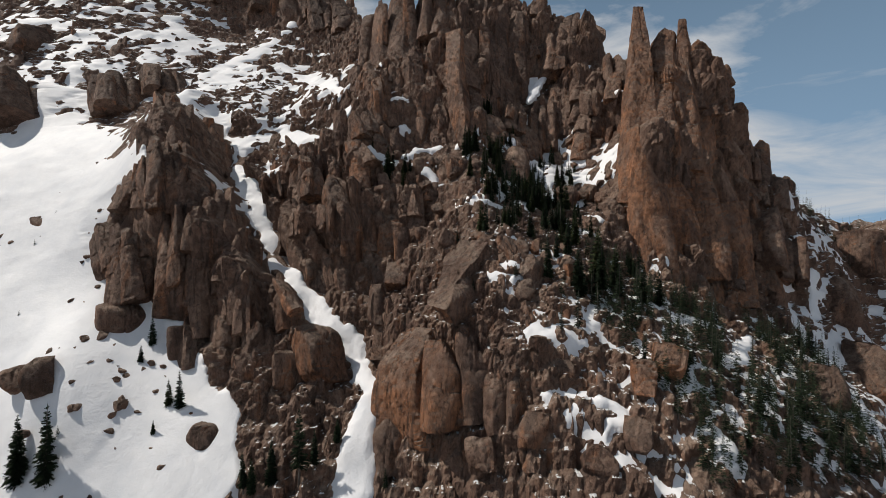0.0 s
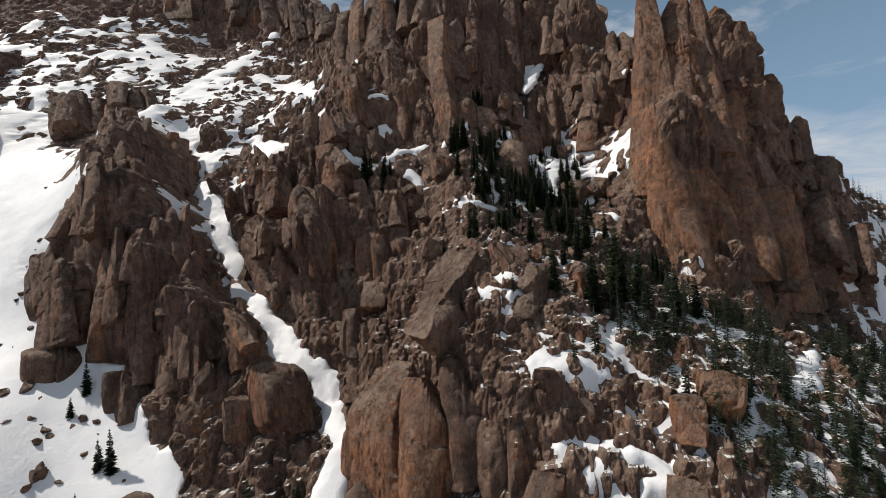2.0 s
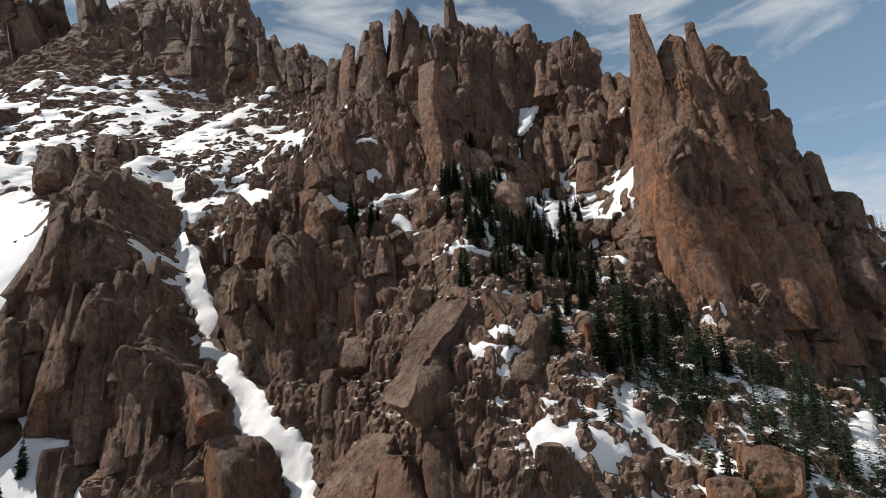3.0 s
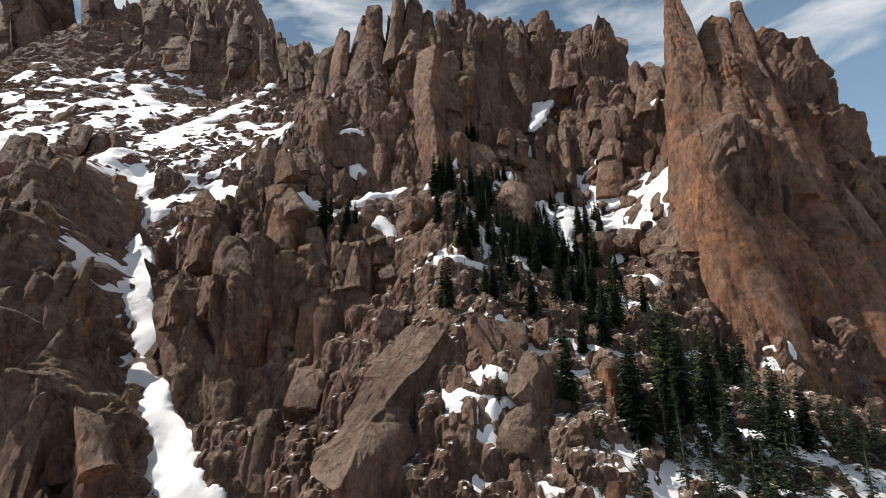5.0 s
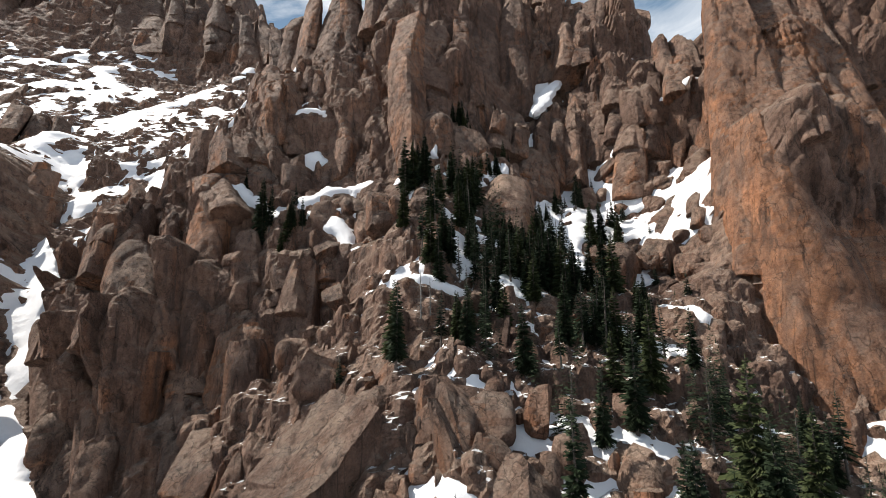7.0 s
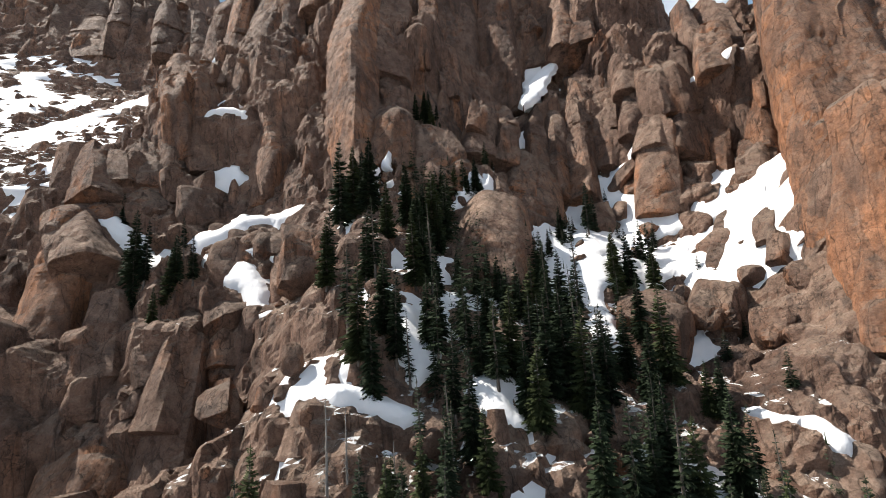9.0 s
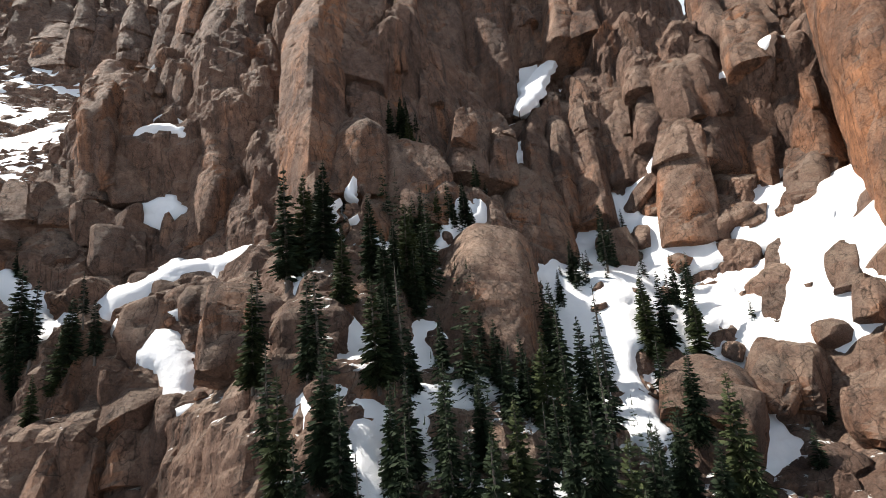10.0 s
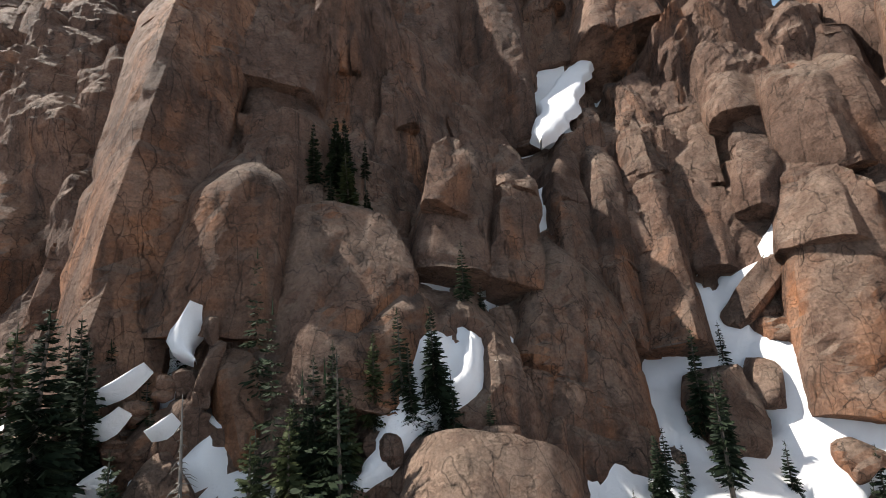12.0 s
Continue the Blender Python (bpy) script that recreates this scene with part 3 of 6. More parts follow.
# ---- trees ----
def part(name, bm, mat, parent=None, label=""):
    me = bpy.data.meshes.new(name)
    bm.to_mesh(me)
    bm.free()
    me.materials.append(mat)
    ob = new(name, me)
    ob.parent = parent
    if label:
        tagged(ob, label)
    return ob


def trunk_mesh(height, rng):
    bm = bmesh.new()
    rings = []
    for k in range(9):
        f = k / 8
        r = height * 0.018 * (1 - f) ** 0.8 + 0.012 + (0.02 * height * 0.35 if k == 0 else 0)
        c = Vector((0.03 * height * 0.1 * math.sin(3 * f + rng.random()), 0.03 * height * 0.1 * math.cos(2 * f), -0.8 + (height + 0.7) * f))
        rings.append([bm.verts.new(c + Vector((r * math.cos(a), r * math.sin(a), 0))) for a in [math.tau * i / 7 for i in range(7)]])
    for a, b in zip(rings, rings[1:]):
        for i in range(7):
            bm.faces.new((a[i], a[(i + 1) % 7], b[(i + 1) % 7], b[i]))
    bm.faces.new(rings[-1])
    return bm


def crown_mesh(height, width, tiers, boughs, sprays, bare, ragged, rng):
    """Boughs in tiers round the stem, each a drooping spine with sprays of needles on both sides."""
    bm = bmesh.new()
    for k in range(tiers):
        f = (k + 0.5 * rng.random()) / tiers
        z = height * (bare + (0.985 - bare) * f)
        gap = height * (1 - bare) / tiers
        reach = width * (1 - f) ** 0.82 * (0.25 + 0.75 * min(1, f * 7 + 0.35)) + 0.05 * height * 0.2
        count = max(4, int(boughs * (1 - 0.45 * f)))
        turn = rng.random() * math.tau
        for i in range(count):
            if rng.random() < ragged:
                continue
            a = turn + math.tau * (i + 0.7 * (rng.random() - 0.5)) / count
            far = reach * (0.5 + 0.6 * rng.random())
            shift = gap * rng.uniform(-0.7, 0.7)
            droop = far * (0.55 * (1 - f) - 0.35 * f + 0.2 * (rng.random() - 0.5))
            out, side = Vector((math.cos(a), math.sin(a), 0)), Vector((-math.sin(a), math.cos(a), 0))
            for q in range(sprays):
                g = (q + 0.25 + 0.4 * rng.random()) / sprays
                c = out * far * g + Vector((0, 0, z + shift - droop * g * g ** 0.4 + 0.10 * far * max(0, g - 0.7)))
                size = far * (0.52 * (1 - 0.55 * g) + 0.06) * (0.8 + 0.5 * rng.random()) + 0.02
                for sign in (-1, 1):
                    tip = c + side * sign * size * (0.75 + 0.3 * rng.random()) + out * size * 0.75 - Vector((0, 0, size * (0.22 + 0.4 * rng.random())))
                    w = out * size * 0.34 + Vector((0, 0, size * 0.12 * (rng.random() - 0.5)))
                    root = c - out * size * 0.1
                    m = (root + tip) / 2 + Vector((0, 0, size * 0.1))
                    vs = [bm.verts.new(p) for p in (root, m + w * 0.7, tip, m - w * 0.75 - Vector((0, 0, size * 0.16)))]
                    bm.faces.new(vs)
    # the leader
    top = [bm.verts.new((0.02 * height * 0.3 * math.cos(a), 0.02 * height * 0.3 * math.sin(a), height * 0.93)) for a in (0, 2.1, 4.2)]
    tip = bm.verts.new((0, 0, height * 1.02))
    for i in range(3):
        bm.faces.new((top[i], top[(i + 1) % 3], tip))
    return bm


def spruce(name, height, width, tiers, boughs, sprays, bare, ragged, mat, seed, label):
    rng = random.Random(seed)
    tree = new(name)
    part("trunk", trunk_mesh(height, rng), BARK, tree)
    part("crown", crown_mesh(height, width, tiers, boughs, sprays, bare, ragged, rng), mat, tree)
    return tagged(tree, label, "tree")


def snag(x, s, height, seed):
    """A dead spruce: a bare grey stem with broken drooping branches."""
    rng = random.Random(seed)
    tree = new("dead_tree")
    part("trunk", trunk_mesh(height, rng), DEAD_WOOD, tree)
    bm = bmesh.new()
    for k in range(int(11 * height)):
        f = 0.12 + 0.85 * rng.random()
        a, far = rng.random() * math.tau, height * 0.17 * (1.05 - f) * rng.uniform(0.4, 1.1)
        out, r = Vector((math.cos(a), math.sin(a), 0)), 0.012 + 0.02 * (1 - f)
        root = Vector((0, 0, height * f))
        mid, tip = root + out * far * 0.55 - Vector((0, 0, far * 0.12)), root + out * far - Vector((0, 0, far * 0.5))
        rings = [[bm.verts.new(c + Vector((w * math.cos(t) * -math.sin(a), w * math.cos(t) * math.cos(a), w * math.sin(t)))) for t in (0, 2.1, 4.2)] for c, w in ((root, r), (mid, 0.7 * r), (tip, 0.25 * r))]
        for p, q in zip(rings, rings[1:]):
            for i in range(3):
                bm.faces.new((p[i], p[(i + 1) % 3], q[(i + 1) % 3], q[i]))
    tagged(part("branches", bm, DEAD_WOOD, tree), kind="stuff")
    tree.matrix_world = Matrix.Translation(spot(x, s, ground_d(x, s)))
    tagged(tree, "dead spruce with bare grey stem and broken branches", "tree", "dead trees")


KINDS = [
    spruce("spruce_tree", 10, 1.5, 32, 14, 6, 0.06, 0.08, NEEDLES, 1, "dense dark green spruce rooted among granite blocks"),
    spruce("spruce_tree", 10, 1.2, 30, 13, 6, 0.10, 0.16, NEEDLES, 2, "narrow dark green spruce on the snowy slope"),
    spruce("spruce_tree", 10, 1.65, 30, 14, 6, 0.03, 0.12, NEEDLES_OLIVE, 3, "broad olive green spruce with low drooping boughs"),
    spruce("spruce_tree", 10, 1.15, 28, 8, 5, 0.24, 0.34, NEEDLES, 4, "thin ragged spruce with a bare lower stem"),
    spruce("spruce_tree", 10, 1.7, 15, 12, 5, 0.02, 0.08, NEEDLES, 5, "young bushy spruce standing in the snow"),
]
FAR_KINDS = [
    spruce("spruce_tree", 10, 1.05, 22, 8, 4, 0.05, 0.10, NEEDLES, 6, "slender dark spruce in the forest below the tower"),
    spruce("spruce_tree", 10, 0.9, 20, 7, 4, 0.10, 0.2, NEEDLES, 7, "gaunt dark spruce in the forest below the tower"),
]
dice = random.Random(7)


def plant(kind, x, s, height):
    place = spot(x, s, ground_d(x, s))
    m = Matrix.Translation(place) @ Euler((dice.uniform(-0.03, 0.03), dice.uniform(-0.03, 0.03), dice.uniform(0, 6.28))).to_matrix().to_4x4()
    tree = copy_thing(kind, m)
    tree.scale = [height / 10 * k for k in (dice.uniform(0.9, 1.15), dice.uniform(0.9, 1.15), 1)]
    return tree


def stand(group, trees):
    for x, s, h in trees:
        kind = KINDS[4] if h < 4.5 else KINDS[dice.choice((0, 0, 1, 1, 2, 3))]
        tagged(plant(kind, x, s, h), group=group)


def inside(x, s, ring):
    hit = False
    for (x0, s0), (x1, s1) in zip(ring, ring[1:] + ring[:1]):
        if (s0 > s) != (s1 > s) and x < x0 + (s - s0) / (s1 - s0) * (x1 - x0):
            hit = not hit
    return hit


def forest_zone(group, ring, count, lo, hi, kinds):
    done = 0
    xs, ss = [p[0] for p in ring], [p[1] for p in ring]
    while done < count:
        x, s = dice.uniform(min(xs), max(xs)), dice.uniform(min(ss), max(ss))
        if inside(x, s, ring) and value_noise(np.array([x / 12.0]), np.array([s / 12.0]), 5)[0] > -0.28:
            tagged(plant(dice.choice(kinds), x, s, dice.uniform(lo, hi)), group=group)
            done += 1


def woods(zones):
    """The far forest, joined: trees too many to count."""
    rng = random.Random(21)
    models = []
    for k in range(3):
        bm = crown_mesh(10, 1.1 - 0.12 * k, 15, 7, 3, 0.05, 0.12, rng)
        me = bpy.data.meshes.new("model")
        bm.to_mesh(me)
        bm.free()
        co = np.empty(len(me.vertices) * 3)
        me.vertices.foreach_get("co", co)
        models.append((co.reshape(-1, 3), [list(f.vertices) for f in me.polygons]))
        bpy.data.meshes.remove(me)
    verts, faces = [], []
    for ring, count, lo, hi in zones:
        done = 0
        xs, ss = [q[0] for q in ring], [q[1] for q in ring]
        while done < count:
            x, s = rng.uniform(min(xs), max(xs)), rng.uniform(min(ss), max(ss))
            if not inside(x, s, ring) or value_noise(np.array([x / 12.0]), np.array([s / 12.0]), 5)[0] < -0.28:
                continue
            co, fs = models[rng.randrange(3)]
            h, a = rng.uniform(lo, hi) / 10, rng.uniform(0, 6.28)
            turn = np.array([[math.cos(a), -math.sin(a), 0], [math.sin(a), math.cos(a), 0], [0, 0, 1]])
            first = sum(len(v) for v in verts)
            verts.append(co @ turn.T * h + np.array(spot(x, s, ground_d(x, s))))
            faces.extend([[i + first for i in f] for f in fs])
            done += 1
    me = bpy.data.meshes.new("woods")
    me.from_pydata(np.concatenate(verts).tolist(), [], faces)
    me.materials.append(NEEDLES)
    tagged(new("woods", me), "dark spruce forest on the slope below the tower", "forest", kind="stuff")


stand("ledge trees", [(8.0, 103.7, 12.3), (9.3, 105.9, 10.5), (11.5, 105.9, 10.2), (14.6, 99.1, 6.8), (16.8, 102.1, 8.2), (18.1, 99.1, 7.2), (19.5, 107.0, 6.8), (19.4, 102.9, 8.9), (20.2, 100.6, 6.8), (20.8, 103.4, 7.3), (17.7, 132.2, 6.9), (18.5, 132.0, 7.3), (16.3, 131.6, 5.8), (19.6, 134.4, 4.5), (25.6, 114.6, 4.5), (27.3, 127.2, 3.5)])
stand("gully trees", [(48.1, 122.8, 4.2), (41.8, 110.9, 8.2), (39.8, 112.2, 3.2), (37.3, 108.0, 3.5), (35.1, 105.8, 5.0), (47.0, 112.6, 3.7), (52.2, 111.9, 3.9), (42.7, 101.3, 7.3), (42.4, 99.1, 8.2), (44.6, 100.3, 8.0), (48.5, 106.4, 7.0), (48.5, 102.0, 9.2), (47.9, 99.2, 7.7), (51.0, 108.5, 5.4), (54.4, 102.8, 3.2), (47.9, 107.8, 3.9), (31.9, 104.5, 5.8), (32.5, 102.4, 6.2), (32.2, 98.1, 8.8), (32.5, 96.0, 9.4), (32.2, 92.6, 9.6), (35.6, 94.2, 5.2), (36.6, 99.1, 2.6), (40.6, 93.0, 5.9)])
stand("mid stand", [(9.3, 92.3, 8.0), (9.2, 91.7, 7.5), (14.5, 90.7, 9.0), (13.5, 90.9, 8.1), (19.1, 91.2, 6.2), (18.4, 90.7, 7.5), (20.5, 91.1, 4.9), (22.4, 95.0, 4.6), (24.4, 94.4, 4.7), (26.9, 93.7, 6.5), (26.6, 98.1, 5.9), (25.0, 91.6, 2.3), (27.0, 92.0, 4.3), (28.8, 92.2, 5.7), (29.9, 92.4, 4.6), (-13.4, 103.4, 5.4)])
stand("left stand", [(-19.9, 100.2, 10.7), (-18.2, 100.2, 8.9), (-19.4, 97.1, 8.8), (-14.2, 97.4, 7.6), (-13.8, 99.7, 7.0), (-12.0, 100.6, 6.2), (-14.3, 94.1, 4.5), (-26.3, 111.3, 5.6), (-29.7, 114.6, 3.5)])
stand("right stand", [(42.0, 83.5, 9.5), (38.2, 83.6, 7.5), (44.4, 80.0, 5.0), (45.4, 79.6, 5.6), (39.3, 81.2, 3.1), (50.0, 87.4, 3.3), (52.1, 82.0, 3.7), (54.7, 91.9, 3.5)])
stand("lower stand", [(13.0, 84.0, 7.8), (14.3, 81.4, 8.3), (16.1, 84.1, 7.7), (15.7, 77.7, 9.4), (17.2, 81.5, 8.2), (19.7, 83.4, 7.3), (20.8, 84.6, 6.6), (23.2, 82.0, 6.4), (24.2, 80.4, 7.5), (25.5, 78.5, 8.2), (27.1, 81.7, 7.9), (28.6, 80.9, 8.9), (29.8, 79.3, 8.8), (31.4, 79.5, 10.3), (32.6, 78.2, 8.9), (34.7, 78.5, 8.4), (31.7, 86.9, 8.8), (33.6, 90.2, 9.0), (30.2, 89.4, 8.0), (25.0, 86.0, 6.1), (27.3, 90.0, 5.7), (28.9, 90.6, 5.4)])
stand("talus trees", [(9.9, 49.2, 4.5), (8.0, 39.3, 5.6), (18.8, 43.1, 5.5), (27.6, 43.9, 11.9), (35.6, 39.7, 13.5), (35.1, 41.6, 11.6), (41.3, 45.4, 15.1), (41.9, 42.4, 13.2), (46.6, 44.6, 12.5), (45.7, 37.9, 11.6), (60.0, 56.1, 9.5), (5.2, 47.6, 3.1), (12.3, 61.2, 9.3), (11.3, 64.2, 8.8), (4.4, 63.5, 3.2), (58.0, 54.6, 8.2), (57.5, 56.6, 7.3), (53.0, 39.1, 12.8), (59.5, 41.4, 11.2), (57.0, 58.7, 6.3), (31.9, 53.7, 8.8), (35.6, 55.6, 11.0), (39.2, 61.5, 10.2), (35.4, 60.5, 8.0)])
stand("snowfield trees", [(-93.4, -2.0, 20.8), (-100.5, -0.9, 17.5), (-93.9, 8.5, 4.2), (-95.5, 5.5, 9.5), (-47.4, -1.5, 9.8), (-40.9, -0.4, 11.2), (-34.0, -0.5, 18.9), (-30.7, 3.2, 9.4), (-83.8, 35.4, 9.7), (-84.5, 29.9, 5.8), (-69.3, 17.3, 10.9), (-72.6, 18.6, 7.3), (-73.4, 10.5, 4.5), (-26.0, 8.5, 6.3), (-13.3, -2.5, 5.8), (-45.0, -2.8, 9.7), (-128.3, 44.7, 3.5), (-138.9, 72.3, 3.6), (-137.6, 85.3, 3.2)])
stand("front stand", [(7.7, 115.7, 6.3), (9.3, 117.5, 6.3), (22.3, 113.8, 4.7), (23.8, 114.1, 6.0), (25.5, 114.2, 6.4), (11.7, 111.4, 4.4), (19.7, 110.0, 7.4), (20.6, 110.6, 7.1), (18.9, 110.0, 5.0), (43.3, 116.1, 8.6), (43.4, 113.6, 6.9), (38.8, 112.6, 3.8)])
stand("trees under the great pillar", [(8.8, 109.4, 8.5), (10.0, 109.5, 8.4), (10.1, 110.4, 7.5), (9.2, 109.0, 6.8), (11.0, 109.4, 6.6), (10.4, 113.5, 4.6), (11.0, 116.7, 3.8), (12.5, 110.8, 3.5), (17.6, 109.0, 4.4), (19.4, 110.0, 5.2), (20.6, 109.8, 6.5), (21.2, 109.8, 6.0), (20.5, 109.3, 5.7), (22.4, 113.7, 2.5), (24.2, 113.4, 4.9), (25.6, 113.7, 4.7), (26.4, 113.3, 4.1), (23.3, 113.5, 2.7), (24.9, 113.0, 3.5), (28.3, 113.8, 2.1), (19.0, 128.4, 7.2), (20.4, 128.4, 4.5), (17.7, 128.6, 4.9), (23.8, 129.5, 2.2), (27.3, 122.5, 3.9), (28.5, 122.7, 2.0), (29.7, 124.5, 1.6), (37.5, 109.3, 6.2), (44.4, 118.9, 3.6), (38.8, 109.8, 4.2), (41.2, 109.5, 2.6), (44.0, 116.6, 1.8), (37.3, 111.6, 2.2), (36.0, 110.1, 2.5), (36.9, 109.4, 4.2)])
forest_zone("forest up the gully", [(13, 108), (33, 99), (45, 87), (47, 72), (47, 52), (36, 45), (30, 59), (21, 63), (15, 80)], 15, 6.0, 9.5, KINDS[:2] + KINDS[3:4])
forest_zone("trees above the talus", [(16, 85), (31, 83), (30, 61), (20, 61)], 9, 5.5, 8.5, KINDS[:4])
SNAGS = [(13.7, 71.1, 6.1), (14.8, 72.0, 4.8), (17.9, 70.7, 4.5), (15.8, 108.0, 5.5), (30.2, 107.6, 4.6)]
for k, (x, s, h) in enumerate(SNAGS):
    snag(x, s, h, 60 + k)
forest_zone("forest below the tower", [(38, 58), (52, 61), (62, 47), (91, 44), (118, 40), (108, 7), (95, -3), (50, -6), (46, 15), (37, 36)], 130, 6, 10.5, FAR_KINDS)
forest_zone("forest below the tower", [(8, 121), (37, 98), (49, 66), (45, 34), (28, 25), (20, 67), (14, 82)], 16, 6, 10.5, FAR_KINDS)
forest_zone("trees below the gully", [(27, 78), (40, 85), (51, 73), (47, 62), (30, 62)], 18, 6.5, 9, KINDS[:4])
forest_zone("trees below the gully", [(9, 71), (27, 72), (27, 61), (10, 60)], 6, 5.5, 8, KINDS[:4])
woods([([(38, 58), (52, 61), (62, 47), (91, 44), (118, 40), (108, 7), (95, -3), (50, -6), (46, 15), (37, 36)], 430, 6, 10.5), ([(8, 121), (37, 98), (49, 66), (45, 34), (28, 25), (20, 67), (14, 82)], 40, 7, 12), ([(149, 126), (214, 119), (181, 80), (151, 93)], 50, 5, 9)])
for kind in KINDS + FAR_KINDS:
    for o in (*kind.children_recursive, kind):
        bpy.data.objects.remove(o)


# ---- rocks ----
def noise3(p, seed):
    i = np.floor(p)
    f = p - i
    f = f * f * (3 - 2 * f)
    total = 0
    for a in (0, 1):
        for b in (0, 1):
            for c in (0, 1):
                h = np.sin((i[:, 0] + a) * 127.1 + (i[:, 1] + b) * 311.7 + (i[:, 2] + c) * 74.7 + seed * 19.3) * 43758.5453
                w = (f[:, 0] if a else 1 - f[:, 0]) * (f[:, 1] if b else 1 - f[:, 1]) * (f[:, 2] if c else 1 - f[:, 2])
                total = total + w * (h - np.floor(h))
    return total - 0.5


def unit(*v):
    v = np.array(v, float)
    return v / np.linalg.norm(v)


def girth(planes, z, turns, sharp):
    """How far a solid between planes (normal, reach) goes from its axis at heights z, in the directions turns; sharp: how crisp its edges are."""
    n, far = planes[:, :3], planes[:, 3]
    ways = np.stack([np.cos(turns), np.sin(turns)])
    room = np.maximum(far[:, None] - n[:, 2:] * z[None, :], 1e-4)
    inverse = np.clip((n[:, :2] @ ways)[:, None, :] / room[:, :, None], 0, 1e3)
    return np.maximum((inverse ** sharp).sum(0), 1e-60) ** (-1 / sharp)


def stone(solid, step, seed, worn):
    """Vertices and triangles of one solid of weathered granite: flaked, cracked, its edges rounded."""
    planes, mid, lo, hi, sharp, flake = solid
    top, base = planes[planes[:, 2] > 0.03], planes[planes[:, 2] < -0.03]
    if len(top):
        hi = min(hi, float((top[:, 3] / top[:, 2]).min()))
    if len(base):
        lo = max(lo, float((base[:, 3] / base[:, 2]).max()))
    thin = girth(planes, np.linspace(lo, hi, 60), np.linspace(0, math.tau, 16), sharp).mean(1)
    wide_enough = np.nonzero(thin > 0.16 * thin.max())[0]
    lo, hi = lo + (hi - lo) * wide_enough[0] / 59, lo + (hi - lo) * wide_enough[-1] / 59
    span = hi - lo
    mean = float(np.median(girth(planes, np.array([lo + 0.35 * span]), np.linspace(0, math.tau, 24), sharp)))
    m = int(np.clip(math.tau * mean / step, 12, 280))
    k = int(np.clip(span / step, 6, 120))
    u = np.linspace(0, 1, k + 1)
    z = lo + span * (0.55 * u + 0.45 * (0.5 - 0.5 * np.cos(math.pi * u)))
    turns = np.linspace(0, math.tau, m, endpoint=False)
    r = girth(planes, z, turns, sharp)
    co = np.stack([r * np.cos(turns), r * np.sin(turns), np.repeat(z[:, None], m, 1)], -1).reshape(-1, 3)
    co = np.concatenate([co, [(0, 0, lo), (0, 0, hi)]]) + (mid[0], mid[1], 0)
    i, j = np.meshgrid(np.arange(m), np.arange(k))
    a, b = (j * m + i).ravel(), (j * m + (i + 1) % m).ravel()
    tris = [np.stack([a, b, b + m], -1), np.stack([a, b + m, a + m], -1)]
    rim = np.arange(m)
    tris.append(np.stack([np.roll(rim, -1), rim, np.full(m, (k + 1) * m)], -1))
    tris.append(np.stack([rim + k * m, np.roll(rim, -1) + k * m, np.full(m, (k + 1) * m + 1)], -1))
    tris = np.concatenate(tris)
    flat = np.cross(co[tris[:, 1]] - co[tris[:, 0]], co[tris[:, 2]] - co[tris[:, 0]])
    out = np.stack([sum(np.bincount(tris[:, j], flat[:, k], len(co)) for j in range(3)) for k in range(3)], -1)
    out /= np.linalg.norm(out, axis=1)[:, None] + 1e-9
    size = min(2 * mean, span, 15.0)
    q = co + (seed % 37) * 7.3
    # slabs that have come away leave steps; between them the face is only a little uneven
    coarse = noise3(q / (size * 0.42, size * 0.42, size * 1.15), seed) + 0.35 * noise3(q / (size * 0.16, size * 0.16, size * 0.5), seed + 3)
    stairs = coarse * 7
    whole = np.floor(stairs)
    stairs = (whole + np.clip((stairs - whole) * 5 - 2, 0, 1)) / 7
    grow = flake * size * stairs + 0.04 * size * noise3(q / (size * 0.8), seed + 8)
    grow += worn * (0.16 * noise3(q / (1.7, 1.7, 3.2), seed + 4) + 0.08 * noise3(q / 0.8, seed + 6))
    grow -= worn * 0.40 * np.exp(-(noise3(q / (3.2, 3.2, 15), seed + 12) / 0.022) ** 2)
    grow -= worn * 0.25 * np.exp(-(noise3(q / (6.5, 6.5, 3.5), seed + 15) / 0.018) ** 2)
    return co + out * grow[:, None], tris


def column_sides(w, d, tall, rng, taper):
    """The faces of a jointed column: uprights, none of them quite square, corners broken away aslant, a spreading foot."""
    planes = []

    def face(t, up, share, z):
        reach = abs(math.cos(t)) * w / 2 + abs(math.sin(t)) * d / 2
        n = unit(math.cos(t), math.sin(t), up)
        planes.append((*n, n[0] * reach * share * math.cos(t) + n[1] * reach * share * math.sin(t) + n[2] * z))

    for a in (-90, 0, 90, 180):
        face(radians(a + rng.uniform(-15, 15)), taper * rng.uniform(-0.2, 1.6), rng.uniform(0.9, 1.04), -tall / 5)
    for a in (-45, 45, 135, 225):
        face(radians(a + rng.uniform(-20, 20)), taper * rng.uniform(-0.5, 1.5), rng.uniform(0.68, 0.95), -tall / 5)
    for _ in range(rng.randint(3, 6)):
        face(rng.uniform(0, math.tau), rng.uniform(0.15, 0.7), rng.uniform(0.55, 0.85), rng.uniform(0.0, 0.42) * tall)
    for _ in range(rng.randint(0, 3)):
        face(rng.uniform(0, math.tau), -rng.uniform(0.1, 0.35), rng.uniform(0.6, 0.9), rng.uniform(-0.45, -0.1) * tall)
    return planes


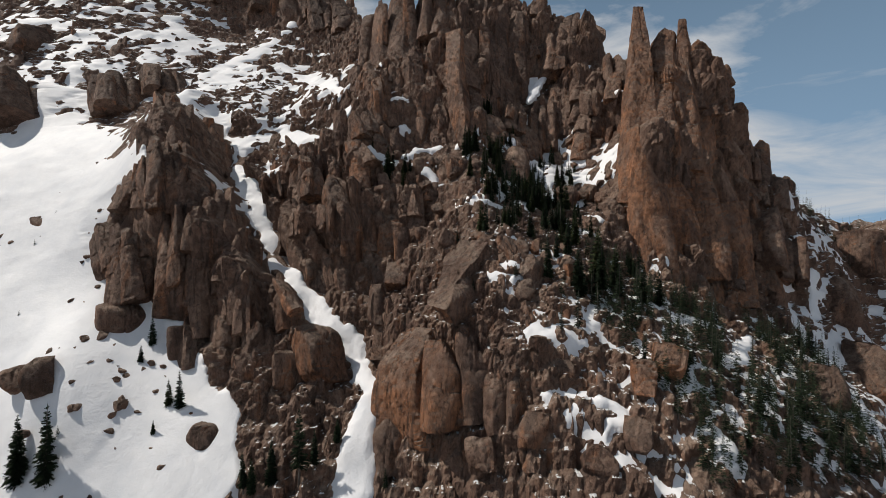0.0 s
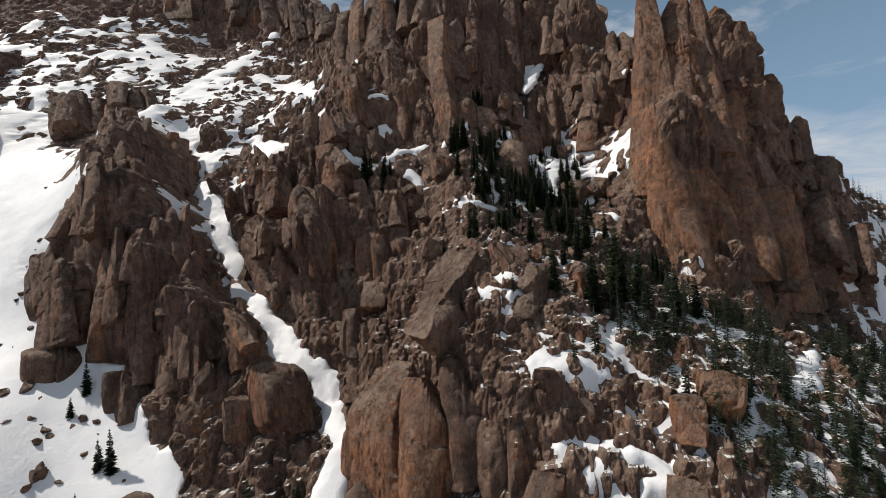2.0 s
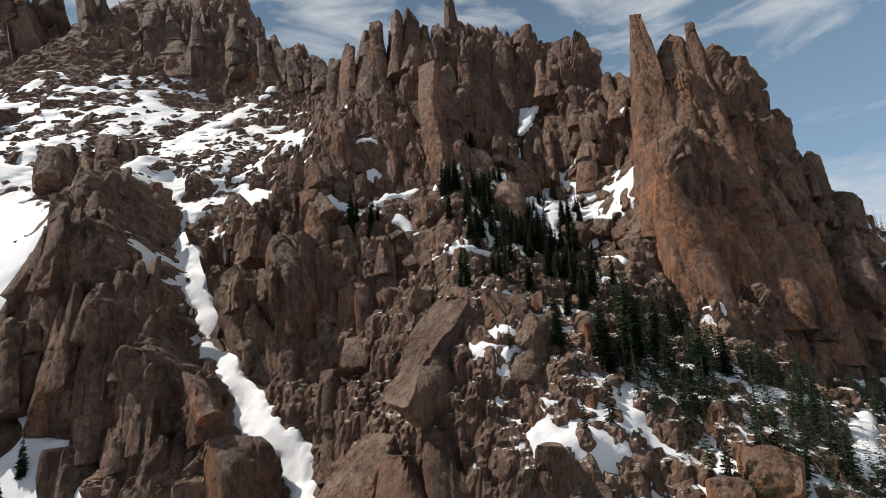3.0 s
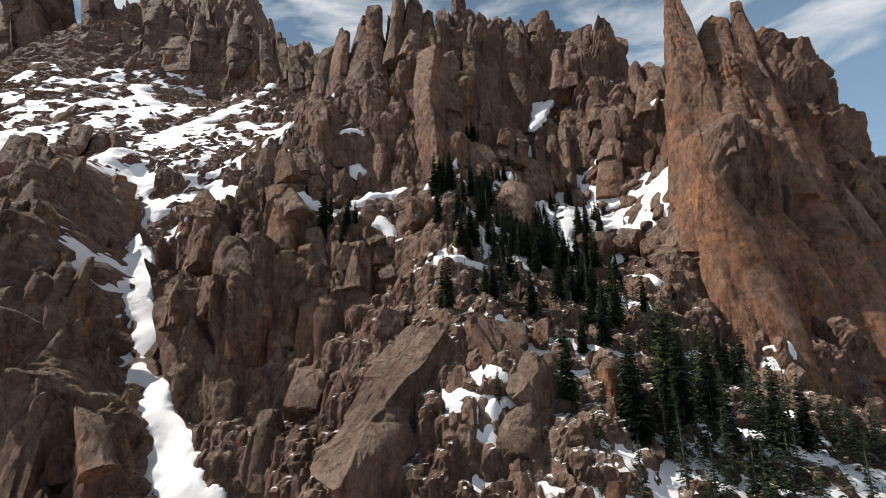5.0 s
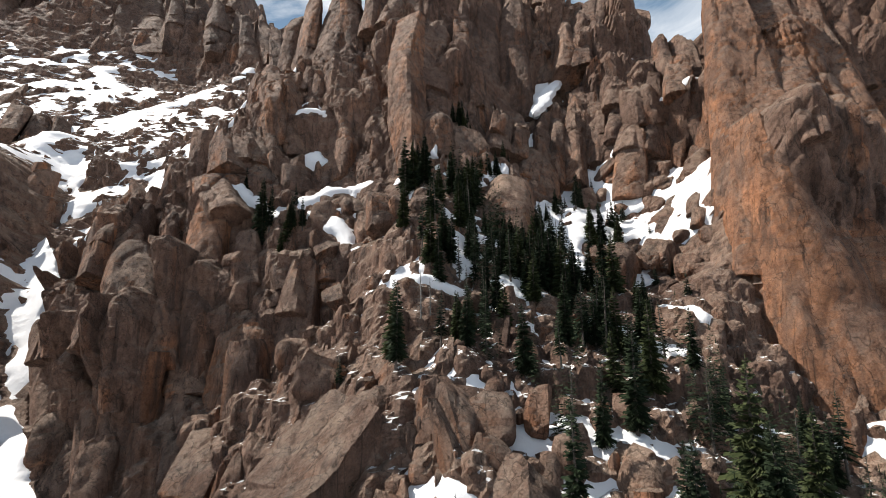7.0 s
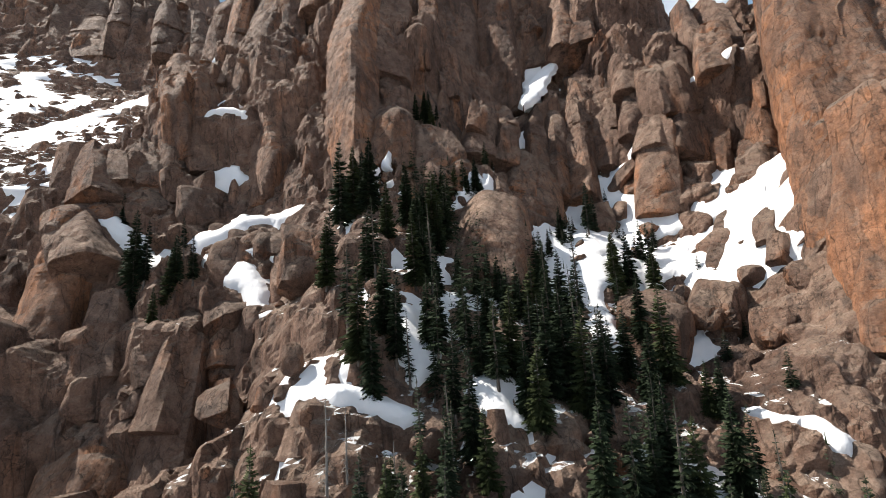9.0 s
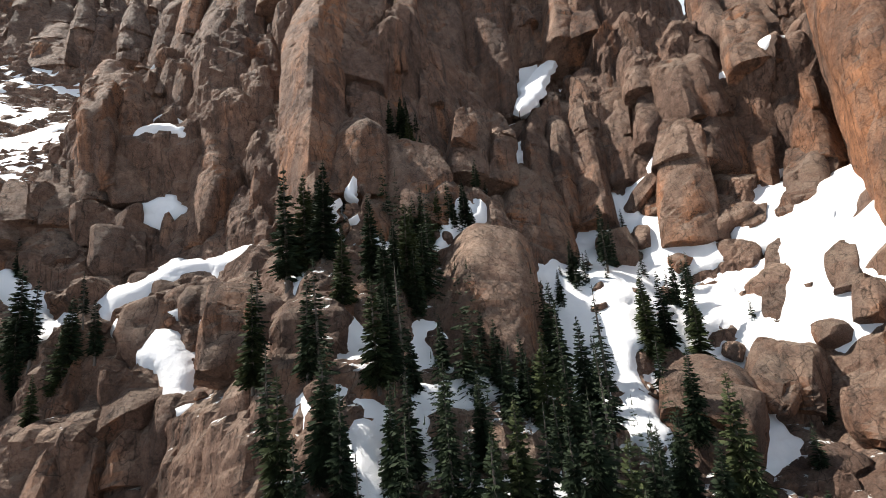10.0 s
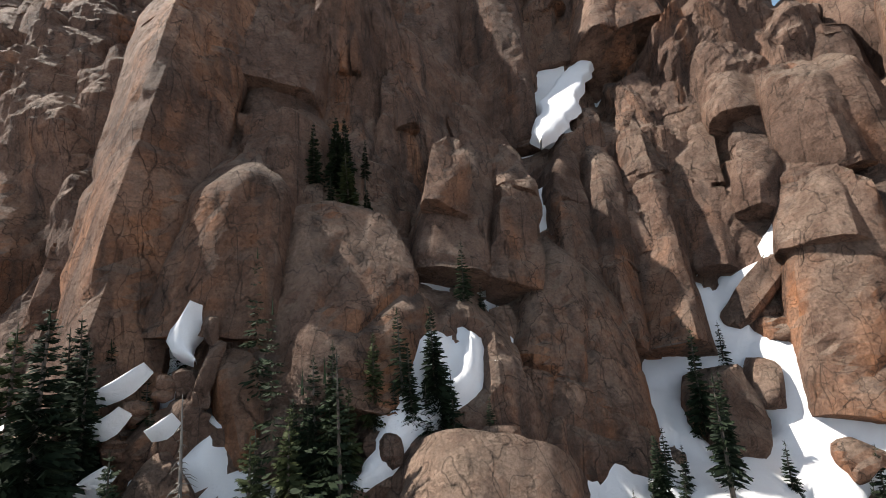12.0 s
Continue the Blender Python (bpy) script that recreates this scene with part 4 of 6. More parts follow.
def bundle(wide, deep, tall, seed, nx, ny, ratio, drop, taper, blunt, lap, sharp, flake):
    """Jointed columns side by side about the middle, with broken or rounded heads, parted across by joints: a list of solids."""
    rng = np.random.RandomState(seed)
    xs = np.concatenate([[0], np.cumsum(rng.uniform(0.6, 1.4, nx))])
    ys = np.concatenate([[0], np.cumsum(rng.uniform(0.7, 1.3, ny))])
    xs, ys = (xs / xs[-1] - 0.5) * wide, (ys / ys[-1] - 0.5) * deep
    tallest, solids = rng.randint(nx), []
    for i in range(nx):
        for j in range(ny):
            w, d = xs[i + 1] - xs[i], ys[j + 1] - ys[j]
            loss = 0 if i == tallest and j == ny - 1 else drop * rng.uniform(0.15, 1) * (1.0 if j == ny - 1 else 1.25)
            top = tall / 2 - min(loss * tall, 2.2 * wide * max(drop, 0.3))
            mid = ((xs[i] + xs[i + 1]) / 2, (ys[j] + ys[j + 1]) / 2 + rng.uniform(-0.12, 0.08) * d)
            w, d = w * (1 + 2 * lap), d * (1.1 + lap)
            sides = column_sides(w, d, tall, rng, taper)
            head = []
            for _ in range(rng.randint(3, 6)):
                a, slope = rng.uniform(0, math.tau), rng.uniform(0.4, 1.5) / blunt
                n = unit(math.cos(a) * slope, math.sin(a) * slope, 1)
                head.append((*n, n[2] * (top + rng.uniform(0, 0.16) * min(w, d) * slope)))
            cuts = [(-tall / 2, None)]
            z = -tall / 2 + min(w, d) * ratio * rng.uniform(0.5, 1.4)
            while z < top - 1.2 * min(w, d):
                cuts.append((z, unit(rng.uniform(-0.45, 0.45), rng.uniform(-0.35, 0.35), 1)))
                z += min(w, d) * ratio * rng.uniform(0.5, 1.6)
            cuts.append((top + 0.05 * min(w, d), None))
            for (z0, low), (z1, high) in zip(cuts, cuts[1:]):
                own = [(a, b, c, r + 0.03 * min(w, d) * rng.uniform(-1, 1)) for a, b, c, r in sides]
                lo, hi = z0, z1
                if low is not None:
                    own.append((*-low, -low[2] * (z0 - 0.22 * min(w, d))))
                    lo = z0 - 0.22 * min(w, d)
                if high is not None:
                    own.append((*high, high[2] * z1))
                else:
                    own += head
                    hi = min(f / c for a, b, c, f in head)
                if hi - lo > 0.3 * min(w, d):
                    solids.append((np.array(own), mid, lo, hi, sharp, flake))
    return solids


def lump(wide, deep, tall, seed, cuts, sharp=11, flake=0.07):
    """An angular boulder about its middle."""
    rng = np.random.RandomState(seed)
    half = np.array((wide, deep, tall)) / 2
    planes = [(*n, half @ np.abs(n)) for n in np.vstack([np.eye(3), -np.eye(3)])]
    for _ in range(cuts):
        n = rng.normal(size=3)
        n /= np.linalg.norm(n)
        planes.append((*n, np.linalg.norm(n * half) * rng.uniform(0.80, 1.10)))
    planes = np.array(planes)
    top, base = planes[planes[:, 2] > 0.05], planes[planes[:, 2] < -0.05]
    return planes, (0, 0), float((base[:, 3] / base[:, 2]).max()), float((top[:, 3] / top[:, 2]).min()), sharp, flake


def wedge(wide, deep, tall, seed, narrow):
    """A crag that narrows upwards to a slanting top."""
    rng = np.random.RandomState(seed)
    planes = []
    for a, half in ((0, wide), (180, wide), (-90, deep), (90, deep), (-40, 0.92 * wide), (-140, 0.92 * wide)):
        t = radians(a + rng.uniform(-10, 10))
        n = unit(math.cos(t), math.sin(t), narrow * half / 2 / tall * rng.uniform(0.8, 1.2))
        planes.append((*n, n @ (half / 2 * math.cos(t), half / 2 * math.sin(t), -tall / 2)))
    for slope in (rng.uniform(0.5, 1.2), rng.uniform(-2.2, -1.0)):
        n = unit(slope, rng.uniform(-0.5, 0.1), 1)
        planes.append((*n, n[2] * tall / 2))
    return np.array(planes), (0, 0), -tall / 2, tall / 2, 22, 0.12


ROCK_SEED = [100]


def rock_mesh(name, solids, step, seed, mat, worn=1.0):
    cos, tris, first = [], [], 0
    for k, f in enumerate(solids):
        co, t = stone(f, step, seed + k, worn)
        cos.append(co)
        tris.append(t + first)
        first += len(co)
    co, tris = np.concatenate(cos), np.concatenate(tris)
    me = bpy.data.meshes.new(name)
    me.vertices.add(len(co))
    me.vertices.foreach_set("co", co.ravel().astype(np.float32))
    me.loops.add(tris.size)
    me.loops.foreach_set("vertex_index", tris.ravel().astype(np.int32))
    me.polygons.add(len(tris))
    me.polygons.foreach_set("loop_start", np.arange(0, tris.size, 3, dtype=np.int32))
    me.polygons.foreach_set("loop_total", np.full(len(tris), 3, np.int32))
    me.update(calc_edges=True)
    me.polygons.foreach_set("use_smooth", np.ones(len(tris), bool))
    me.set_sharp_from_angle(angle=radians(33))
    me.materials.append(mat)
    return me


def rock(name, label, category, group, mat, bx, by, bz, tx, ty, tz, wide, deep, yaw, nx=1, ny=1, ratio=3.0, drop=0.3, taper=0.1, blunt=1.0, root=0.2, crown=0.04, cuts=0, step=0.7, lap=0.06, sharp=20, flake=0.10, narrow=0):
    """A rock from its foot's middle to its head's, rooted in the slope: a bundle of jointed columns, or with cuts a single block."""
    ROCK_SEED[0] += 1
    seed = ROCK_SEED[0]
    foot, head = Vector((bx, by, bz)), Vector((tx, ty, tz))
    axis_way = head - foot
    foot, head = foot - axis_way * root, head + axis_way * crown
    tall = (head - foot).length
    up = axis_way.normalized()
    side = Vector((math.cos(radians(yaw)), math.sin(radians(yaw)), 0))
    side = (side - up * side.dot(up)).normalized()
    back_way = up.cross(side)
    place = Matrix.Translation((foot + head) / 2) @ Matrix((side, back_way, up)).transposed().to_4x4()
    solids = [wedge(wide, deep, tall, seed, narrow)] if narrow else [lump(wide, deep, tall, seed, cuts)] if cuts else bundle(wide, deep, tall, seed, nx, ny, ratio, drop, taper, blunt, lap, sharp, flake)
    if len(solids) == 1:
        ob = new(name, rock_mesh(name, solids, step, seed, mat))
        ob.matrix_world = place
        return tagged(ob, label, category, group)
    ob = new(name)
    ob.matrix_world = Matrix.Translation(Vector((bx, by, bz)))
    for k, f in enumerate(solids):
        piece = new("block", rock_mesh("block", [f], step, seed * 7 + k, mat))
        piece.parent = ob
        piece.matrix_local = Matrix.Translation(-Vector((bx, by, bz))) @ place
    return tagged(ob, label, category, group)


def split(wide, size, most):
    return int(min(max(round(wide / size), 1), most))


def rock_pillar(*a):
    rock("rock_pillar", "tall weathered pillar of brown granite on the cliff", "rock pillar", "pillars of the cliff", GRANITE_BARE, *a, split(a[6], 5.5, 3), split(a[7], 6, 2), 4.0, 0.3, 0.07)


def rib_pillar(*a):
    rock("rock_pillar", "cluster of narrow jointed granite columns on the rib", "rock pillar", "pillars of the rib", GRANITE_BARE, *a, split(a[6], 3.6, 5), split(a[7], 4.5, 2), 4.0, 0.4, 0.08)


def rust_pillar(*a):
    rock("rock_pillar", "tall orange-stained granite pillar with sheer faces", "rock pillar", "pillars of the cliff", GRANITE_WARM, *a, split(a[6], 4.5, 3), split(a[7], 5, 2), 5.0, 0.25, 0.06, 1.0, 0.08)


def great_pillar(*a):
    rock("rock_pillar", "huge smooth orange granite pillar standing out of the cliff", "rock pillar", "pillars of the cliff", GRANITE_WARM, *a, 1, 1, 9.0, 0.12, -0.07, 1.2, 0.12, 0.04, 0, 0.6, 0.06, 24, 0.07)


def tower_rib(*a):
    piece = rock("rib", "long upright rib of orange granite on the tower", "", "", GRANITE_RUST, *a, root=0.7, crown=0.02, step=0.8, narrow=0.26)
    piece.parent = TOWER


def tower_slab(*a):
    piece = rock("slab", "tall sheer slab of orange-streaked granite on the tower", "", "", GRANITE_RUST, *a, split(a[6], 9, 2), 1, 7.0, 0.15, 0.05, 0.8, 0.15, 0.02, 0, 0.8, 0.10, 24, 0.12)
    piece.parent = TOWER


def rock_bluff(*a):
    rock("rock_bluff", "big smooth orange-brown granite face with rounded edges", "rock bluff", "bluffs of the buttress", GRANITE_RUST, *a, 1, 1, 1.7, 0.1, 0.08, 1.2, 0.2, 0.03, 0, 0.6, 0.05, 16, 0.10)


def tower_spire(*a):
    piece = rock("spire", "pointed orange granite spire on the crest of the tower", "", "", GRANITE_RUST, *a, root=0.5, crown=0.02, step=0.7, narrow=0.84)
    piece.parent = TOWER


def dark_wall(*a):
    rock("rock_wall", "dark water-streaked granite wall set back in the cliff", "rock wall", "walls of the cliff", GRANITE_BARE, *a, split(a[6], 5, 5), 1, 4.0, 0.25, 0.05, 1.3, 0.2)


def grey_buttress(*a):
    rock("rock_buttress", "grey lichen-covered granite buttress with deep joints", "rock buttress", "buttresses of the cliff", GRANITE_BARE, *a, split(a[6], 4, 4), split(a[7], 5, 2), 3.4, 0.3, 0.07)


def smooth_wall(*a):
    rock("rock_wall", "smooth dark granite wall with few joints", "rock wall", "walls of the cliff", GRANITE_BARE, *a, split(a[6], 13, 3), 1, 12.0, 0.15, 0.06, 1.3, 0.12, 0.03, 0, 0.6, 0.08, 20, 0.07)


def rock_dome(*a):
    rock("rock_dome", "broad rounded granite dome with upright grooves", "rock dome", "walls of the cliff", GRANITE_BARE, *a, 1, 1, 1.5, 0.10, 0.09, 1.4, 0.12, 0.04, 0, 0.5, 0.04, 12, 0.09)


def boulder(*a):
    rock("boulder", "worn brown granite boulder lying on the slope", "boulder", "boulders of the slope", GRANITE_BARE, *a, root=0.3, crown=0.06, cuts=13, step=0.5)


def rust_boulder(*a):
    rock("boulder", "orange-brown granite block with broken faces", "boulder", "boulders of the slope", GRANITE_RUST, *a, root=0.3, crown=0.06, cuts=10, step=0.5)


def rock_slab(*a):
    rock("rock_slab", "large smooth tilted granite slab on the talus", "rock slab", "slabs of the talus", GRANITE_BARE, *a, root=0.2, cuts=7, step=0.6)


def far_pillar(*a):
    rock("rock_pillar", "grey granite rib of the distant cliff", "rock pillar", "ribs of the distant cliff", FAR_ROCK, *a, split(a[6], 10, 5), 2, 2.6, 0.5, 0.16, 0.9, step=1.8, flake=0.16)


def dome_wall(*a):
    rock("rock_wall", "low dark granite wall with a rounded rim below a ledge", "rock wall", "walls of the cliff", GRANITE_BARE, *a, 1, 1, 9.0, 0.08, 0.10, 2.2, 0.15, 0.02, 0, 0.5, 0.04, 20, 0.09)


def tower_body():
    """The tower's mass: a sheer front, a narrower flank towards the gully and a crest that falls away to one side."""
    mid = (80, 172)
    planes = []
    for n, through_point in (((0.10, -1, 0.27), (67, 146.5, 73)), ((0.5, -1, 0.30), (95, 150.5, 73)), ((-1, 0.25, 0.2), (61.5, 153.5, 91)),
                             ((1.25, 0, 1), (99, 172, 136)), ((0, 1, 0.1), (90, 198, 100)), ((0.1, 0, 1), (80, 172, 160)), ((1, -0.5, 0.3), (133, 165, 80))):
        n = unit(*n)
        planes.append((*n, float(n @ (np.array(through_point) - (mid[0], mid[1], 0)))))
    body = (np.array(planes), mid, 35.0, 158.0, 22, 0.28)
    ob = new("rock_tower", rock_mesh("rock_tower", [body], 0.9, 77, GRANITE_RUST, 2.2))
    return tagged(ob, "huge sheer orange-streaked granite tower with a pointed crest", "rock tower")


def snow_bank(*stops):
    """A bank of old snow along a line: stops of x, y, z and half width."""
    pts = np.array(stops, float)
    along = np.concatenate([[0], np.cumsum(np.linalg.norm(np.diff(pts[:, :3], axis=0), axis=1))])
    k = max(int(along[-1] / 0.45), 6)
    u = np.linspace(0, along[-1], k)
    line = np.stack([np.interp(u, along, pts[:, i]) for i in range(4)], -1)
    for _ in range(int(1.2 * k / len(stops))):
        line[1:-1] = 0.5 * line[1:-1] + 0.25 * (line[:-2] + line[2:])
    way = np.gradient(line[:, :3], axis=0)
    across = np.cross(way, (0, -0.62, 0.78))
    across /= np.linalg.norm(across, axis=1)[:, None]
    rise = np.cross(across, way)
    rise /= np.linalg.norm(rise, axis=1)[:, None]
    v = np.linspace(-1, 1, 25)
    co = np.empty((k, 25, 3))
    for j, b in enumerate(v):
        wide = line[:, 3] * (1 + 0.9 * noise3(line[:, :3] / 3.0 + (5 * np.sign(b), 0, 0), 4) + 0.5 * noise3(line[:, :3] / 1.1 + (9 * np.sign(b), 0, 0), 6))
        end = np.clip(np.minimum(np.arange(k), k - 1 - np.arange(k)) / 4 + 0.15, 0, 1)
        lift = 0.5 * (1 - b ** 2) - 0.9 * np.clip(abs(b) - 0.75, 0, 1) * 4 * np.minimum(1, line[:, 3])
        co[:, j] = line[:, :3] + across * (b * wide * end)[:, None] + rise * lift[:, None]
    flat = co.reshape(-1, 3)
    flat[:, 2] += 0.35 * noise3(flat / 2.5, 8) + 0.12 * noise3(flat / 0.9, 9)
    j, i = np.meshgrid(np.arange(k - 1), np.arange(24), indexing="ij")
    a = (j * 25 + i).ravel()
    me = bpy.data.meshes.new("snow_bank")
    me.from_pydata(flat.tolist(), [], np.stack([a, a + 1, a + 26, a + 25], -1).tolist())
    me.polygons.foreach_set("use_smooth", np.ones(len(me.polygons), bool))
    me.materials.append(SNOW)
    tagged(new("snow_bank", me), "bank of old white snow lying between granite walls", "snow", "snow banks of the cliff")


def mesh_arrays(me):
    co, tri = np.empty(len(me.vertices) * 3), np.empty(len(me.polygons) * 3, int)
    me.vertices.foreach_get("co", co)
    me.polygons.foreach_get("vertices", tri)
    return co.reshape(-1, 3), tri.reshape(-1, 3)


def tilted_slab(x, y, z, length, wide, thick):
    """A fallen slab whose broad face looks up and towards the sun; x, y, z: the middle of that face."""
    ROCK_SEED[0] += 1
    n = Vector((-0.45, -0.5, 0.74)).normalized()
    side = Vector((0.63, 0.56, 0.53))
    side = (side - n * side.dot(n)).normalized()
    ob = new("rock_slab", rock_mesh("rock_slab", [lump(length, wide, thick, ROCK_SEED[0], 6, 20, 0.08)], 0.5, ROCK_SEED[0], GRANITE_BARE))
    ob.matrix_world = Matrix.Translation(Vector((x, y, z)) - n * thick / 2) @ Matrix((side, n.cross(side), n)).transposed().to_4x4()
    tagged(ob, "large smooth granite slab tilted to the sun on the talus", "rock slab", "slabs of the talus")


def boulder_field(group, zones, sizes, seed, joined=False):
    """Loose boulders, strewn: zones of x, s, reach across, reach along and count."""
    rng = random.Random(seed)
    models = []
    for k in range(10):
        models.append(rock_mesh("boulder", [lump(rng.uniform(0.8, 1.3), rng.uniform(0.7, 1.1), rng.uniform(0.55, 0.95), 900 + seed * 10 + k, 11)], 0.14, k, GRANITE_BARE, 0.25))
    cos, tris, first = [], [], 0
    for cx, cs, rx, rs, count in zones:
        for _ in range(count):
            x, s = rng.gauss(cx, rx), rng.gauss(cs, rs)
            size = rng.uniform(*sizes) * (1 + 0.8 * rng.random() ** 3)
            me = rng.choice(models)
            m = Matrix.LocRotScale(spot(x, s, ground_d(x, s) + 0.12 * size), Euler((rng.uniform(-0.5, 0.5), rng.uniform(-0.5, 0.5), rng.uniform(0, 6.28))), Vector((size, size, size)))
            if joined:
                co, tri = mesh_arrays(me)
                cos.append(co @ np.array(m.to_3x3()).T + np.array(m.translation))
                tris.append(tri + first)
                first += len(co)
                continue
            ob = new("boulder", me)
            ob.matrix_world = m
            tagged(ob, "loose angular granite boulder strewn on the slope", "boulder", group)
    if joined:
        me = bpy.data.meshes.new("stones")
        me.from_pydata(np.concatenate(cos).tolist(), [], np.concatenate(tris).tolist())
        me.materials.append(GRANITE_BARE)
        tagged(new("stones", me), "small brown granite stones scattered over the snow", "stones", kind="stuff")


def run_at(x, s):
    i = min(max(int(np.searchsorted(AX, x)) - 1, 0), len(AX) - 2)
    j = min(max(int(np.searchsorted(AS, s)) - 1, 0), len(AS) - 2)
    return RUN[j, i]


def outcrops(zones, singly, seed):
    """Jointed outcrops all over the cliff: zones of x, s, reach across, reach along, count, smallest and largest width; the first ones stand singly, the rest are joined."""
    rng = random.Random(seed)
    models = []
    for k in range(14):
        nx = rng.choice((1, 1, 2))
        models.append(rock_mesh("rock_outcrop", bundle(1.0, rng.uniform(0.7, 1.0), rng.uniform(2.0, 4.2), 500 + k, nx, 1, 3.2, 0.35, 0.07, 1.0, 0.06, 11, 0.09), 0.16, 40 + k, GRANITE_BARE, 0.10))
    arrays = [mesh_arrays(me) for me in models]
    cos, tris, first = [], [], 0
    for cx, cs, rx, rs, count, lo, hi in zones:
        for _ in range(count):
            x, s = rng.uniform(cx - rx, cx + rx), rng.uniform(cs - rs, cs + rs)
            size = lo + (hi - lo) * rng.random() ** 2
            if run_at(x, s) > -0.35 * size:
                continue
            k = rng.randrange(len(models))
            lean = rng.uniform(0.0, 0.5)
            m = Matrix.LocRotScale(spot(x, s, ground_d(x, s) - 0.42 * size) + Vector((0, 0.1 * size, 0.1 * size)), Euler((-lean, rng.uniform(-0.2, 0.16), radians(rng.uniform(-25, 45)))), Vector((size, size, size * rng.uniform(0.8, 1.4))))
            if singly > 0:
                singly -= 1
                ob = new("rock_outcrop", models[k])
                ob.matrix_world = m
                tagged(ob, "jointed brown granite outcrop on the cliff", "rock outcrop", "outcrops of the cliff")
                continue
            co, tri = arrays[k]
            cos.append(co @ np.array(m.to_3x3()).T + np.array(m.translation))
            tris.append(tri + first)
            first += len(co)
    me = bpy.data.meshes.new("rock_outcrops")
    co, tris = np.concatenate(cos), np.concatenate(tris)
    me.from_pydata(co.tolist(), [], tris.tolist())
    me.polygons.foreach_set("use_smooth", np.ones(len(tris), bool))
    me.set_sharp_from_angle(angle=radians(33))
    me.materials.append(GRANITE_BARE)
    tagged(new("rock_outcrops", me), "jointed brown granite outcrops crowding the mountain face", "rock", kind="stuff")

# boulders below the cliff
boulder(-17.8, 173.5, 117.4, -19.4, 175.7, 122.2, 6.5, 5.9, 44)
boulder(-3.3, 167.5, 111.1, -4.5, 169.2, 114.8, 5.1, 4.1, 36)
boulder(14.3, 165.9, 115.0, 13.5, 167.5, 118.6, 3.3, 2.6, 17)
boulder(57.8, 177.6, 111.5, 59.9, 179.3, 115.4, 5.5, 4.4, -33)
boulder(52.4, 165.6, 99.0, 54.8, 167.5, 103.1, 6.4, 5.2, -35)
boulder(45.5, 164.6, 98.6, 46.9, 166.3, 102.3, 8.2, 5.7, -28)
boulder(-7.0, 163.4, 102.2, -7.6, 164.7, 105.3, 6.9, 5.5, 43)
boulder(-12.0, 171.3, 113.9, -13.2, 172.9, 117.3, 4.4, 3.5, 41)
boulder(-22.3, 175.2, 122.5, -23.5, 176.1, 127.3, 5.9, 4.7, 58)
boulder(-13.8, 166.6, 109.9, -16.2, 168.1, 113.3, 3.7, 2.9, 46)
boulder(50.3, 187.3, 122.8, 54.9, 187.1, 127.5, 2.4, 1.9, -29)
boulder(44.9, 181.6, 113.9, 46.6, 184.0, 119.1, 5.4, 4.3, -26)
boulder(49.0, 183.4, 116.5, 50.2, 184.7, 119.4, 2.7, 2.2, -30)
boulder(52.7, 185.9, 120.9, 53.3, 186.5, 122.6, 4.6, 3.2, -33)
boulder(51.6, 179.5, 112.5, 52.6, 180.3, 114.1, 3.3, 2.6, -36)
boulder(53.0, 183.3, 117.3, 54.0, 184.5, 120.0, 3.0, 2.1, -35)
boulder(44.7, 187.2, 121.8, 45.9, 188.7, 125.2, 2.9, 2.0, -23)
boulder(55.0, 181.9, 115.4, 56.5, 182.9, 117.6, 5.4, 3.8, -38)
boulder(24.8, 171.9, 115.6, 25.2, 173.0, 118.1, 6.4, 4.5, 6)
boulder(22.8, 170.6, 117.1, 22.8, 171.2, 118.5, 2.1, 1.6, 11)
boulder(28.4, 171.9, 115.6, 28.6, 173.0, 118.0, 2.6, 2.1, -2)
boulder(12.9, 168.1, 117.2, 13.3, 169.5, 120.2, 5.4, 3.8, 35)
boulder(13.4, 172.0, 122.8, 13.2, 172.6, 124.0, 1.8, 1.4, 30)
boulder(13.5, 170.5, 120.9, 13.2, 171.0, 122.0, 2.4, 1.7, 31)
boulder(16.0, 179.5, 132.9, 15.6, 180.7, 135.5, 2.2, 1.7, 20)
boulder(4.2, 159.7, 105.9, 4.1, 161.6, 110.2, 7.6, 5.3, 34)
boulder(7.5, 159.6, 108.8, 7.0, 160.9, 111.8, 4.4, 3.1, 30)
boulder(66.2, 175.2, 118.7, 68.9, 178.0, 124.9, 4.3, 3.5, -34)
boulder(53.3, 165.2, 99.3, 54.8, 166.7, 102.6, 5.8, 4.7, -30)
boulder(43.0, 159.9, 95.4, 45.0, 162.7, 101.6, 8.0, 5.6, -22)
boulder(55.2, 159.9, 96.4, 56.7, 161.1, 99.2, 4.2, 3.4, -34)
boulder(59.9, 160.4, 102.1, 60.9, 160.9, 105.2, 3.8, 2.7, -38)
boulder(51.1, 159.1, 93.8, 52.5, 160.1, 96.0, 4.1, 2.8, -31)
boulder(52.6, 156.2, 92.6, 53.7, 157.1, 94.5, 5.1, 3.5, -34)
boulder(56.9, 157.2, 95.7, 58.4, 158.4, 98.2, 4.8, 3.3, -37)
